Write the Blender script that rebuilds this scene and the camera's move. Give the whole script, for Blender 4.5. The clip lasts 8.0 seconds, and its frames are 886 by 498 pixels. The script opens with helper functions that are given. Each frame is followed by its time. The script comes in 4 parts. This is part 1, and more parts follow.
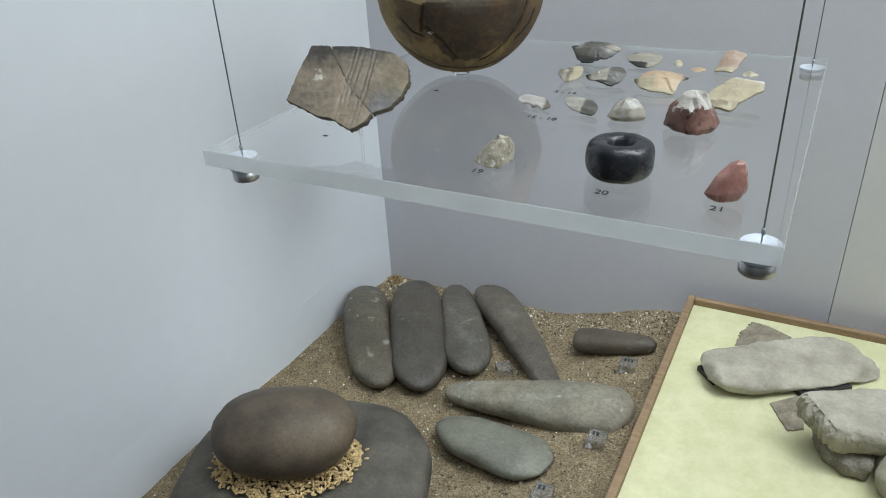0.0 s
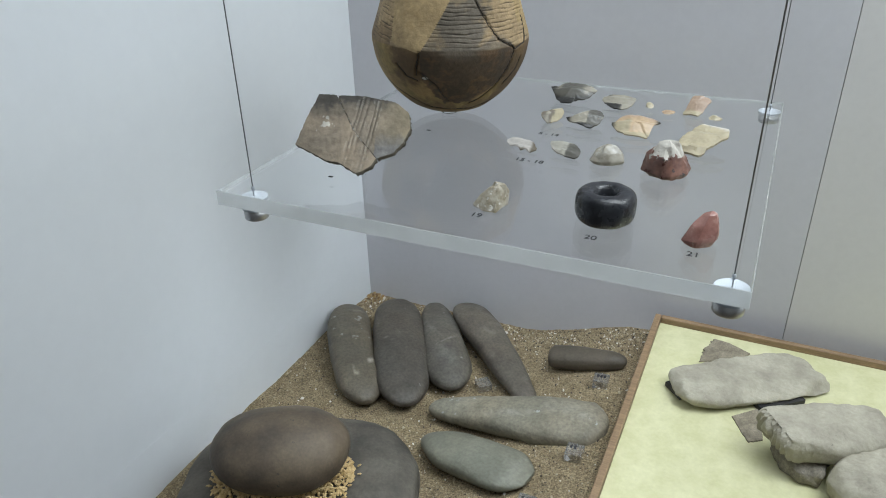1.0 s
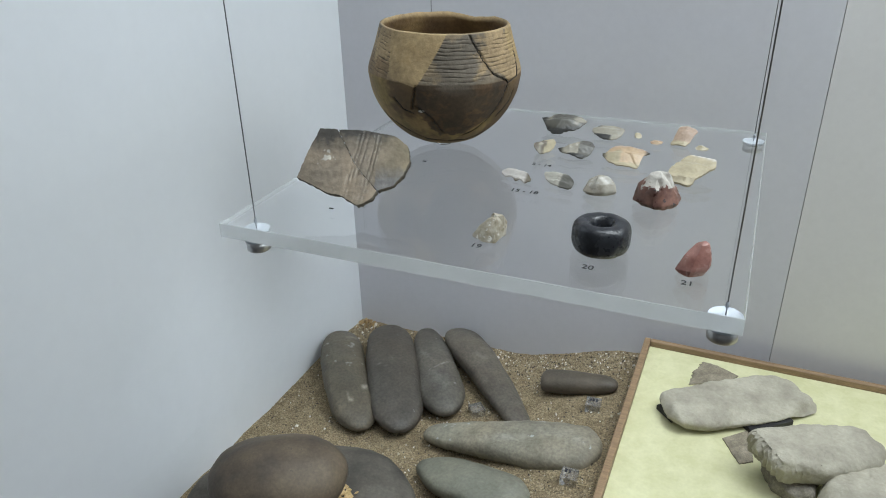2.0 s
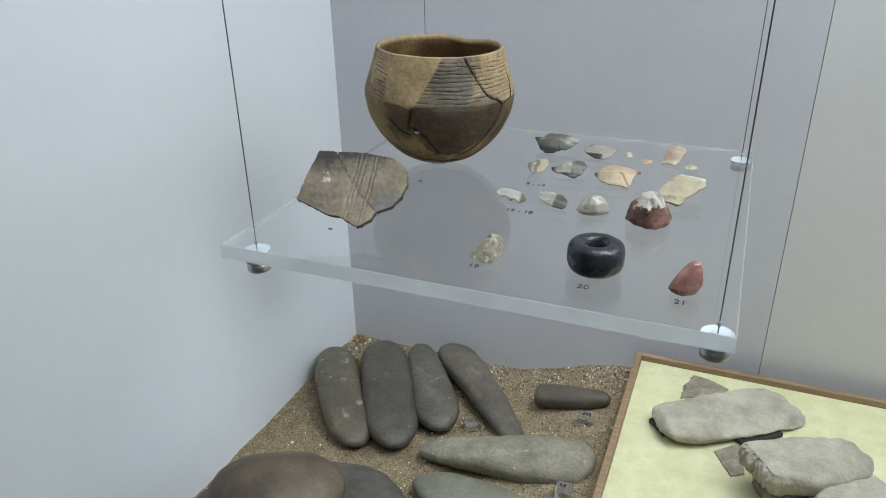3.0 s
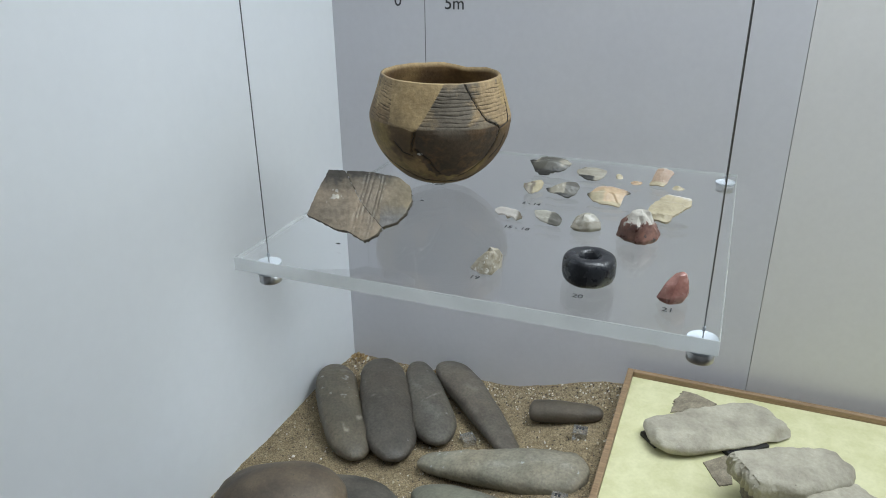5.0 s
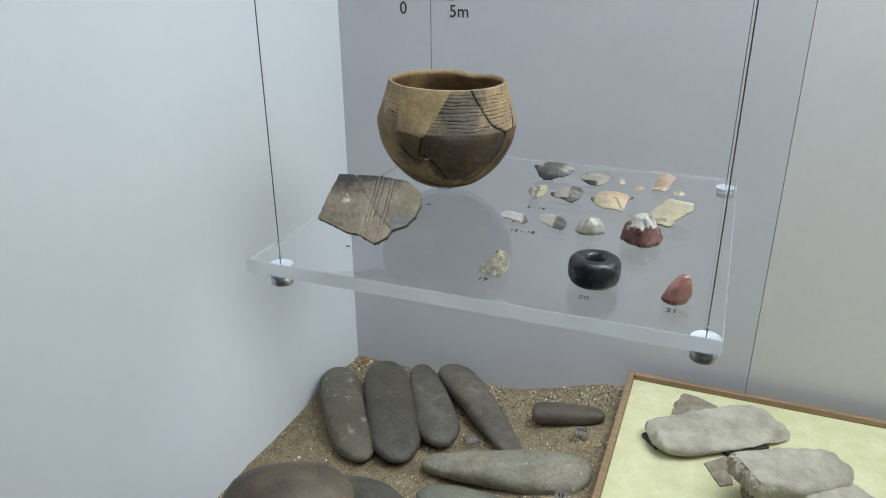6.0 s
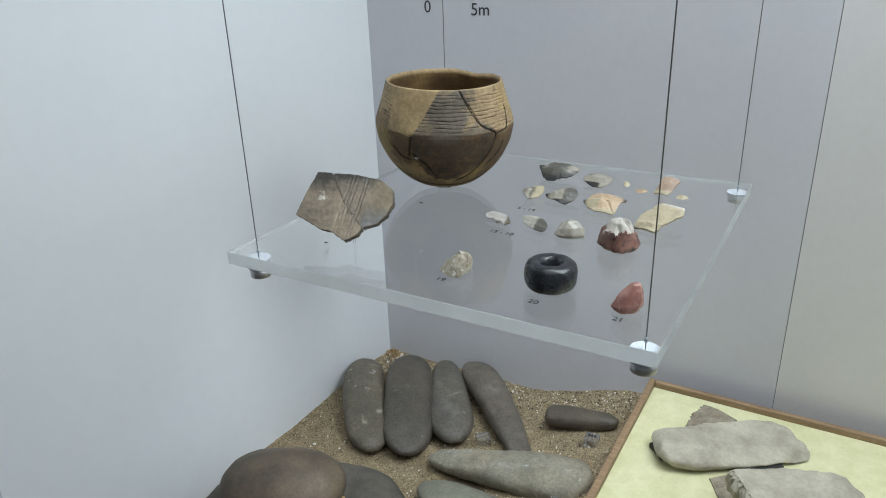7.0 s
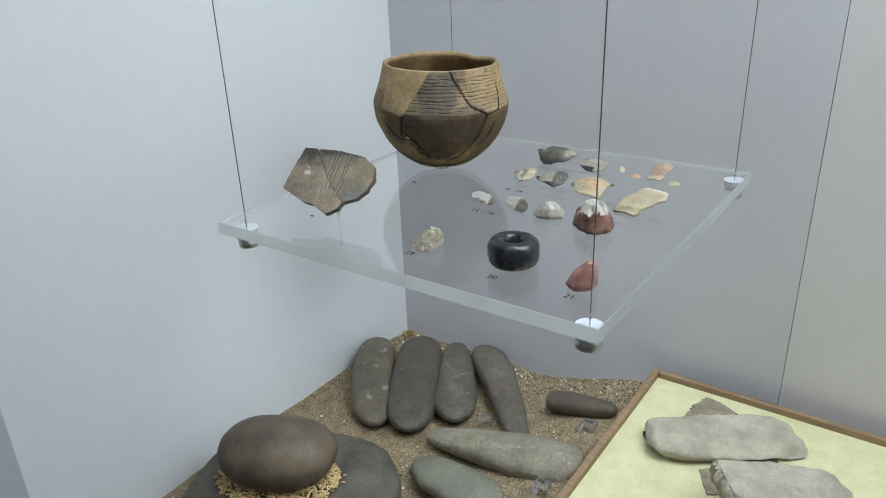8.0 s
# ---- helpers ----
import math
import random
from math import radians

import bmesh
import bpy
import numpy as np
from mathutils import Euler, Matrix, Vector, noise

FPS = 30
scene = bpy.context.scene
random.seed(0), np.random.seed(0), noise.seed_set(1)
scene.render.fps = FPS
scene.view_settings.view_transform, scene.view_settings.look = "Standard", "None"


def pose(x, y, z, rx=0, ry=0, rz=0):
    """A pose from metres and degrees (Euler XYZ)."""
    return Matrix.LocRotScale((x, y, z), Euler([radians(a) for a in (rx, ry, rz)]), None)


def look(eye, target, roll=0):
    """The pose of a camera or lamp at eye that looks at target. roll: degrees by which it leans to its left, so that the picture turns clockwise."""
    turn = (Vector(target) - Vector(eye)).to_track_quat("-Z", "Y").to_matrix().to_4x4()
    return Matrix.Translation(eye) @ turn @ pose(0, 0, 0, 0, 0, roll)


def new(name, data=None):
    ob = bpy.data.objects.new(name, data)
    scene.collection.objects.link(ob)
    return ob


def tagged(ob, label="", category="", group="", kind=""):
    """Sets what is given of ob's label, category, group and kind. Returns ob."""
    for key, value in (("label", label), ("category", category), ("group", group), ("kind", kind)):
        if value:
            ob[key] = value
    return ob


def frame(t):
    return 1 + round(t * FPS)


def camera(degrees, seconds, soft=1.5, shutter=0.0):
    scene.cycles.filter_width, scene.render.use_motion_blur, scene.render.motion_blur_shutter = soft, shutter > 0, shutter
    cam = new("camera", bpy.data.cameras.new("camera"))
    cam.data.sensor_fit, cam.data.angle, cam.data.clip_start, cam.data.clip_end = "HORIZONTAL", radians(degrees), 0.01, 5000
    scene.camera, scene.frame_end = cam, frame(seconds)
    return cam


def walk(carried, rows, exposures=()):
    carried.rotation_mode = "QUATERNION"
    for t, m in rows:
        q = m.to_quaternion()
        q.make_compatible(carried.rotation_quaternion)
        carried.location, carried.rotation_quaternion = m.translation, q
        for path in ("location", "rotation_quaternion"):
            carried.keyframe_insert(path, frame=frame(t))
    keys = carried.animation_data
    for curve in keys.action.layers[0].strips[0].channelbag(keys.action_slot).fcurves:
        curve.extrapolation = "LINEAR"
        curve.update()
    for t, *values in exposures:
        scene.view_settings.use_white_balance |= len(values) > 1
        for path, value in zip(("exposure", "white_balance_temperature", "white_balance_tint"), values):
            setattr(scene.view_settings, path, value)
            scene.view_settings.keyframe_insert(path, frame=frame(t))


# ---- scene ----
cam = camera(62.4, 8.0, 1.0)
PATH = [
    (0, (0.3874, -0.3901, 0.5529), (-0.4665, 1.1493, -0.3980), -3.13),
    (0.5, (0.3902, -0.4270, 0.5900), (-0.4016, 1.1280, -0.3859), -2.12),
    (1, (0.3741, -0.4309, 0.5990), (-0.3805, 1.1621, -0.3460), -1.42),
    (1.5, (0.3671, -0.4388, 0.6040), (-0.3674, 1.1831, -0.3080), -1.21),
    (3, (0.3620, -0.4557, 0.6231), (-0.3354, 1.2072, -0.2401), -1.01),
    (3.5, (0.3589, -0.4637, 0.6251), (-0.3204, 1.2141, -0.2241), -0.81),
    (4, (0.3619, -0.4707, 0.6301), (-0.3114, 1.2141, -0.2131), -0.70),
    (4.5, (0.3698, -0.4818, 0.6272), (-0.3184, 1.2102, -0.1891), -0.71),
    (6, (0.3647, -0.5137, 0.6303), (-0.3185, 1.1974, -0.1480), -0.30),
    (6.5, (0.4014, -0.4896, 0.6384), (-0.3694, 1.1702, -0.1573), -0.90),
    (7, (0.4769, -0.4643, 0.6353), (-0.4490, 1.1171, -0.1505), -1.88),
    (7.5, (0.5375, -0.4486, 0.6283), (-0.4992, 1.0673, -0.1466), -2.23),
    (8, (0.5590, -0.4371, 0.6250), (-0.5106, 1.0420, -0.1738), -2.10),
]
walk(cam, [(t, look(eye, target, roll)) for t, eye, target, roll in PATH])


# ---- light ----
world = bpy.data.worlds.new("world")
scene.world = world
world.use_nodes = True
world.node_tree.nodes["Background"].inputs[0].default_value = (0.6, 0.66, 0.75, 1)
world.node_tree.nodes["Background"].inputs[1].default_value = 0.02
scene.view_settings.exposure = 0.0


def area_lamp(name, x, y, z, sx, sy, watts, colour, target):
    data = bpy.data.lights.new(name, "AREA")
    data.shape, data.size, data.size_y, data.energy, data.color = "RECTANGLE", sx, sy, watts, colour
    ob = new(name, data)
    ob.matrix_basis = look((x, y, z), target)
    return ob


# the strip lights under the lid of the case, and an added unseen fill lamp in the hall
area_lamp("case_strip_light", 0.76, 0.17, 1.29, 1.3, 0.44, 9.35, (0.870, 0.945, 1.0), (0.76, 0.17, 0))
for tube_x in (0.64, 1.04):
    tube = area_lamp("case_tube_light", tube_x, 0.15, 1.275, 0.02, 0.60, 3.0, (0.865, 0.953, 1.0), (tube_x, 0.15, 0))
    tube.matrix_basis = pose(tube_x, 0.15, 1.275)
area_lamp("hall_fill_light", 0.6, -1.35, 2.55, 2.0, 1.0, 11.5, (0.9, 0.97, 1.0), (0.6, -1.2, 0))


# ---- materials ----
def ramp_mix(nt, fac, a, b, lo=0.35, hi=0.65):
    r = nt.nodes.new("ShaderNodeValToRGB")
    r.color_ramp.elements[0].position, r.color_ramp.elements[1].position = lo, hi
    r.color_ramp.elements[0].color, r.color_ramp.elements[1].color = (*a, 1), (*b, 1)
    nt.links.new(fac, r.inputs[0])
    return r.outputs[0]


def noise_node(nt, coord, scale, detail=4, rough=0.55, stretch=None):
    n = nt.nodes.new("ShaderNodeTexNoise")
    n.inputs["Scale"].default_value, n.inputs["Detail"].default_value, n.inputs["Roughness"].default_value = scale, detail, rough
    if stretch:
        m = nt.nodes.new("ShaderNodeMapping")
        m.inputs["Scale"].default_value = stretch
        nt.links.new(coord, m.inputs[0])
        coord = m.outputs[0]
    nt.links.new(coord, n.inputs["Vector"])
    return n.outputs["Fac"]


def blend(nt, fac, a, b, mode="MIX"):
    m = nt.nodes.new("ShaderNodeMix")
    m.data_type, m.blend_type = "RGBA", mode
    for value, socket in ((fac, m.inputs[0]), (a, m.inputs[6]), (b, m.inputs[7])):
        if isinstance(value, (int, float)):
            socket.default_value = value
        elif isinstance(value, tuple):
            socket.default_value = (*value, 1)
        else:
            nt.links.new(value, socket)
    return m.outputs[2]


def surface(name, a, b, scale=30, fine=300, fine_amount=0.25, rough=0.6, bump=0.15, depth=0.001, spots=None, spot_scale=60,
            spot_at=0.66, stretch=None, metal=0.0, stain=False):
    """A worn surface: two colours at a large scale, grain at a fine one, optional flecks."""
    m = bpy.data.materials.new(name)
    m.use_nodes = True
    nt = m.node_tree
    p = nt.nodes["Principled BSDF"]
    coord = nt.nodes.new("ShaderNodeTexCoord").outputs["Object"]
    big = noise_node(nt, coord, scale, 5, 0.6, stretch)
    small = noise_node(nt, coord, fine, 3, 0.6, stretch)
    colour = ramp_mix(nt, big, a, b)
    grain = ramp_mix(nt, small, (1 - fine_amount,) * 3, (1 + fine_amount,) * 3, 0.25, 0.75)
    colour = blend(nt, 1.0, colour, grain, "MULTIPLY")
    if stain:
        at = nt.nodes.new("ShaderNodeAttribute")
        at.attribute_name = "stain"
        colour = blend(nt, 1.0, colour, at.outputs["Color"], "MULTIPLY")
    if spots:
        s = noise_node(nt, coord, spot_scale, 3, 0.7)
        mask = ramp_mix(nt, s, (0, 0, 0), (1, 1, 1), spot_at, spot_at + 0.05)
        colour = blend(nt, mask, colour, spots)
    nt.links.new(colour, p.inputs["Base Color"])
    r = nt.nodes.new("ShaderNodeMapRange")
    r.inputs[3].default_value, r.inputs[4].default_value = max(0.02, rough - 0.12), min(1, rough + 0.12)
    nt.links.new(big, r.inputs[0])
    nt.links.new(r.outputs[0], p.inputs["Roughness"])
    p.inputs["Metallic"].default_value = metal
    add = nt.nodes.new("ShaderNodeMath")
    add.operation = "ADD"
    nt.links.new(small, add.inputs[0]), nt.links.new(big, add.inputs[1])
    bp = nt.nodes.new("ShaderNodeBump")
    bp.inputs["Strength"].default_value, bp.inputs["Distance"].default_value = bump, depth
    nt.links.new(add.outputs[0], bp.inputs["Height"])
    nt.links.new(bp.outputs[0], p.inputs["Normal"])
    return m


def clear(name, tint=(1, 1, 1), rough=0.0, ior=1.49):
    m = bpy.data.materials.new(name)
    m.use_nodes = True
    p = m.node_tree.nodes["Principled BSDF"]
    p.inputs["Base Color"].default_value = (*tint, 1)
    p.inputs["Transmission Weight"].default_value = 1.0
    p.inputs["Roughness"].default_value, p.inputs["IOR"].default_value = rough, ior
    return m


WALL_WHITE = surface("white_wall_paint", (0.705, 0.735, 0.762), (0.725, 0.752, 0.777), 3, 60, 0.012, 0.8, 0.03)
WALL_GREY = surface("pale_grey_wall_paint", (0.56, 0.56, 0.595), (0.59, 0.59, 0.62), 4, 120, 0.02, 0.5, 0.05)
# the grey wall again, with the yellow board's bounce light put into its colour
WALL_GREY_LIT = surface("pale_grey_wall_with_warm_bounce", (0.62, 0.61, 0.605), (0.65, 0.64, 0.635), 4, 120, 0.02, 0.5, 0.05)
JOINT = surface("dark_joint", (0.03, 0.03, 0.03), (0.05, 0.05, 0.05))
HALL = surface("hall_paint", (0.52, 0.52, 0.53), (0.57, 0.57, 0.57), 2, 40, 0.03, 0.7)
HALL_FLOOR = surface("hall_floor", (0.12, 0.11, 0.1), (0.16, 0.15, 0.13), 2, 40, 0.1, 0.5)
POST = surface("grey_frame_paint", (0.42, 0.46, 0.52), (0.46, 0.5, 0.55), 8, 90, 0.03, 0.4)
SAND = surface("sand", (0.215, 0.163, 0.092), (0.325, 0.257, 0.155), 60, 480, 0.75, 0.95, 1.0, 0.003, (0.46, 0.40, 0.30), 300, 0.64)


def mixed_grit(name, stops):
    """Grains of many colours, one for each grain."""
    m = bpy.data.materials.new(name)
    m.use_nodes = True
    nt = m.node_tree
    r = nt.nodes.new("ShaderNodeValToRGB")
    r.color_ramp.interpolation = "CONSTANT"
    while len(r.color_ramp.elements) < len(stops):
        r.color_ramp.elements.new(0.5)
    for e, (at, c) in zip(r.color_ramp.elements, stops):
        e.position, e.color = at, (*c, 1)
    nt.links.new(nt.nodes.new("ShaderNodeNewGeometry").outputs["Random Per Island"], r.inputs[0])
    nt.links.new(r.outputs[0], nt.nodes["Principled BSDF"].inputs["Base Color"])
    nt.nodes["Principled BSDF"].inputs["Roughness"].default_value = 0.75
    return m


GRIT = mixed_grit("grit", [(0.0, (0.07, 0.055, 0.042)), (0.13, (0.16, 0.125, 0.08)), (0.30, (0.30, 0.24, 0.15)), (0.62, (0.42, 0.345, 0.225)), (0.88, (0.5, 0.43, 0.31)), (0.98, (0.7, 0.66, 0.58))])
AMBER_GRIT = mixed_grit("amber_grit", [(0.0, (0.20, 0.12, 0.045)), (0.25, (0.36, 0.23, 0.09)), (0.5, (0.46, 0.34, 0.17)), (0.72, (0.28, 0.20, 0.11)), (0.84, (0.72, 0.68, 0.6))])
SHELL_GRIT = surface("shell_grit", (0.72, 0.68, 0.6), (0.85, 0.82, 0.76), 200, 900, 0.1, 0.5)
GRAIN = surface("barley_grain", (0.48, 0.33, 0.14), (0.66, 0.5, 0.26), 150, 700, 0.2, 0.55)
WOOD = surface("brown_wood", (0.20, 0.130, 0.072), (0.315, 0.210, 0.120), 14, 160, 0.25, 0.5, 0.2, 0.0006, stretch=(1, 9, 9))
YELLOW = surface("mottled_yellow_board", (0.565, 0.555, 0.315), (0.655, 0.640, 0.405), 42, 230, 0.045, 0.75, 0.12, 0.0005)
PALE_STONE = surface("pale_chalky_stone", (0.300, 0.275, 0.217), (0.465, 0.436, 0.350), 24, 260, 0.10, 0.82, 0.5, 0.0022, (0.20, 0.175, 0.14), 120, 0.72)
PALE_DARK = surface("grey_brown_stone", (0.17, 0.15, 0.12), (0.28, 0.255, 0.21), 45, 420, 0.3, 0.85, 0.6, 0.002)
# near-black colour for the shade in the gaps under a stone
GAP_SHADE = surface("gap_shade_black", (0.012, 0.012, 0.013), (0.024, 0.023, 0.022), 40, 300, 0.15, 0.6)
BROWN_FLAKE = surface("brown_slate", (0.17, 0.145, 0.105), (0.31, 0.27, 0.20), 60, 500, 0.25, 0.6, 0.3)
CABLE = surface("steel_cable", (0.16, 0.16, 0.17), (0.24, 0.24, 0.25), 100, 900, 0.2, 0.35, 0.3, 0.0003, metal=0.8)
STEEL = surface("brushed_steel", (0.42, 0.42, 0.42), (0.5, 0.5, 0.5), 60, 600, 0.1, 0.38, 0.05, metal=1.0)
NYLON = surface("white_nylon", (0.33, 0.36, 0.40), (0.39, 0.42, 0.45), 60, 300, 0.03, 0.4)
ACRYLIC = clear("clear_acrylic", (0.985, 0.995, 0.995), 0.0, 1.42)
BLOCK = clear("clear_acrylic_block", (0.90, 0.90, 0.89), 0.06)
BLOCK.node_tree.nodes["Principled BSDF"].inputs["Transmission Weight"].default_value = 0.9


def milky(name, colour, through_share, see=0.0):
    """Sawn acrylic: lets light through and scatters it."""
    m = bpy.data.materials.new(name)
    m.use_nodes = True
    nt = m.node_tree
    coord = nt.nodes.new("ShaderNodeTexCoord").outputs["Object"]
    tone = ramp_mix(nt, noise_node(nt, coord, 45, 4), tuple(c * 0.93 for c in colour), colour, 0.3, 0.7)
    d, t, mix = nt.nodes.new("ShaderNodeBsdfDiffuse"), nt.nodes.new("ShaderNodeBsdfTranslucent"), nt.nodes.new("ShaderNodeMixShader")
    nt.links.new(tone, d.inputs[0]), nt.links.new(tone, t.inputs[0])
    mix.inputs[0].default_value = through_share
    nt.links.new(d.outputs[0], mix.inputs[1]), nt.links.new(t.outputs[0], mix.inputs[2])
    glass, both = nt.nodes.new("ShaderNodeBsdfTransparent"), nt.nodes.new("ShaderNodeMixShader")
    both.inputs[0].default_value = see
    nt.links.new(mix.outputs[0], both.inputs[1]), nt.links.new(glass.outputs[0], both.inputs[2])
    nt.links.new(both.outputs[0], nt.nodes["Material Output"].inputs[0])
    return m


EDGE = milky("sawn_acrylic_edge", (0.90, 0.92, 0.92), 0.65, 0.47)
# same sawn edge, darkened in colour for the less lit rear and right sides
EDGE_DIM = milky("dimmed_sawn_edge", (0.80, 0.825, 0.825), 0.6, 0.5)
EDGE_FAINT = milky("polished_acrylic_edge", (0.78, 0.80, 0.80), 0.6, 0.84)
INK = surface("black_ink", (0.02, 0.02, 0.022), (0.035, 0.035, 0.04), 50, 400, 0.1, 0.6)
INK_PURPLE = surface("purple_ink", (0.12, 0.06, 0.12), (0.15, 0.08, 0.15), 50, 400, 0.1, 0.6)


# ---- building helpers ----
def part(name, bm, material, parent=None, label="", smooth=True, mats=(), crease=None):
    """Links a bmesh as one object; crease: edges bent by more than so many degrees stay sharp."""
    me = bpy.data.meshes.new(name)
    bm.normal_update()
    if crease:
        for e in bm.edges:
            e.smooth = len(e.link_faces) == 2 and e.calc_face_angle(0.0) < radians(crease)
    bm.to_mesh(me)
    bm.free()
    for m in ((material,) + tuple(mats)):
        me.materials.append(m)
    if smooth:
        me.polygons.foreach_set("use_smooth", [True] * len(me.polygons))
    ob = new(name, me)
    if parent is not None:
        ob.parent = parent
    return tagged(ob, label)


def empty(name, m, label, category, group="", kind=""):
    ob = new(name)
    ob.empty_display_size = 0.02
    ob.matrix_basis = m
    return tagged(ob, label, category, group, kind)


def box(bm, x0, x1, y0, y1, z0, z1, bevel=0.0, seg=2):
    r = bmesh.ops.create_cube(bm, size=1.0)
    for v in r["verts"]:
        v.co = Vector((x0 + (v.co.x + 0.5) * (x1 - x0), y0 + (v.co.y + 0.5) * (y1 - y0), z0 + (v.co.z + 0.5) * (z1 - z0)))
    if bevel:
        edges = list({e for v in r["verts"] for e in v.link_edges})
        bmesh.ops.bevel(bm, geom=edges, offset=bevel, segments=seg, affect="EDGES", profile=0.5)
    return bm


def slab(name, x0, x1, y0, y1, z0, z1, material, parent=None, label="", bevel=0.0):
    return part(name, box(bmesh.new(), x0, x1, y0, y1, z0, z1, bevel), material, parent, label, smooth=False)


def structure(ob, label, category):
    return tagged(ob, label, category, kind="structure")


def lathe(bm, profile, n=48, centre=(0, 0)):
    """Turns a closed or open list of (radius, height) round z."""
    rings = []
    for r, z in profile:
        if r < 1e-6:
            rings.append([bm.verts.new((centre[0], centre[1], z))])
        else:
            rings.append([bm.verts.new((centre[0] + r * math.cos(a * math.tau / n), centre[1] + r * math.sin(a * math.tau / n), z)) for a in range(n)])
    for lo, hi in zip(rings, rings[1:]):
        for a in range(n):
            b = (a + 1) % n
            corners = [lo[a % len(lo)], lo[b % len(lo)], hi[b % len(hi)], hi[a % len(hi)]]
            unique = list(dict.fromkeys(corners))
            if len(unique) > 2:
                bm.faces.new(unique)
    return bm


def along(points, s):
    """Smooth value of a list of (position, value) at s."""
    for (a, va), (b, vb) in zip(points, points[1:]):
        if s <= b:
            u = (s - a) / (b - a)
            u = u * u * (3 - 2 * u)
            return va + (vb - va) * u
    return points[-1][1]


def tint(bm, colour_of):
    """Gives every point its own colour of clay or flint, blended from one to the next."""
    layer = bm.verts.layers.float_color.new("stain")
    for v in bm.verts:
        v[layer] = (*colour_of(v.co), 1.0)


def mix3(a, b, k):
    k = min(1.0, max(0.0, k))
    return tuple(x + (y - x) * k for x, y in zip(a, b))


def ridged(v, scale, seed):
    return noise.fractal(Vector(v) * scale + Vector((seed * 3.1, seed * 7.7, seed * 1.3)), 0.9, 2.1, 4)


# ---- the case ----
LEFT, BACK, FRONT, RIGHT, LID = -0.206, 0.497, -0.19, 1.45, 1.32
structure(slab("wall_left", LEFT - 0.03, LEFT, FRONT, BACK + 0.03, -0.14, LID, WALL_WHITE), "smooth white painted side wall of the display case", "wall")
SEAM = 0.440
structure(slab("wall_back", LEFT, SEAM - 0.0004, BACK, BACK + 0.03, -0.14, LID, WALL_GREY), "pale grey painted back panel of the display case", "wall")
structure(slab("wall_back", SEAM + 0.0004, RIGHT, BACK, BACK + 0.03, -0.14, LID, WALL_GREY_LIT), "pale grey painted back panel of the display case", "wall")
structure(slab("trim", SEAM - 0.004, SEAM + 0.004, BACK + 0.008, BACK + 0.028, -0.138, LID - 0.002, JOINT), "dark narrow joint between two back panels", "joint")
structure(slab("wall_right", RIGHT, RIGHT + 0.03, FRONT, BACK + 0.03, -0.14, LID, WALL_WHITE), "white painted end wall of the display case", "wall")
structure(slab("ceiling", LEFT - 0.03, RIGHT + 0.03, FRONT, BACK + 0.03, LID, LID + 0.03, WALL_WHITE), "white lid of the display case", "ceiling")
structure(slab("plinth", LEFT - 0.03, RIGHT + 0.03, FRONT, BACK + 0.03, -0.95, -0.14, HALL), "grey plinth under the display case", "plinth")
structure(slab("plinth_front", LEFT, RIGHT, FRONT, FRONT + 0.015, -0.14, -0.075, HALL), "low front edge that holds the sand", "plinth")
structure(slab("corner_post", LEFT - 0.03, LEFT + 0.004, FRONT - 0.07, FRONT, -0.95, LID + 0.03, POST, bevel=0.002), "blue-grey painted corner post of the case", "post")
structure(slab("baseboard", LEFT, LEFT + 0.00015, FRONT, 0.40, -0.14, 0.012, WALL_WHITE), "thin white strip along the foot of the side wall", "trim")

# the hall behind the visitor
HX0, HX1, HY0, HY1 = -1.5, 2.7, -2.5, 0.8
structure(slab("hall_floor", HX0, HX1, HY0, HY1, -1.0, -0.95, HALL_FLOOR), "dark hall floor", "floor")
structure(slab("hall_ceiling", HX0, HX1, HY0, HY1, 2.6, 2.65, HALL), "grey hall ceiling", "ceiling")
structure(slab("hall_wall", HX0, HX1, HY0 - 0.05, HY0, -1.0, 2.65, HALL), "grey hall wall", "wall")
structure(slab("hall_wall", HX0, HX1, HY1, HY1 + 0.05, -1.0, 2.65, HALL), "grey hall wall", "wall")
structure(slab("hall_wall", HX0 - 0.05, HX0, HY0, HY1, -1.0, 2.65, HALL), "grey hall wall", "wall")
structure(slab("hall_wall", HX1, HX1 + 0.05, HY0, HY1, -1.0, 2.65, HALL), "grey hall wall", "wall")


def sand_height(x, y):
    u = min(max((x - 0.06) / 0.22, 0), 1)
    base = -0.058 + 0.05 * u * u * (3 - 2 * u)
    base += 0.001 * math.exp(-((x - LEFT) ** 2 + (y - BACK) ** 2) / 0.0016)
    dip = min(1.0, max(0.0, (y - 0.41) / 0.08))
    base -= 0.0085 * dip * dip * (3 - 2 * dip)
    calm = min(1.0, max(0.25, (BACK - y) / 0.12))
    return base + 0.004 * calm * noise.noise(Vector((x * 14, y * 14, 0.3))) + 0.0012 * noise.noise(Vector((x * 70, y * 70, 2.3)))


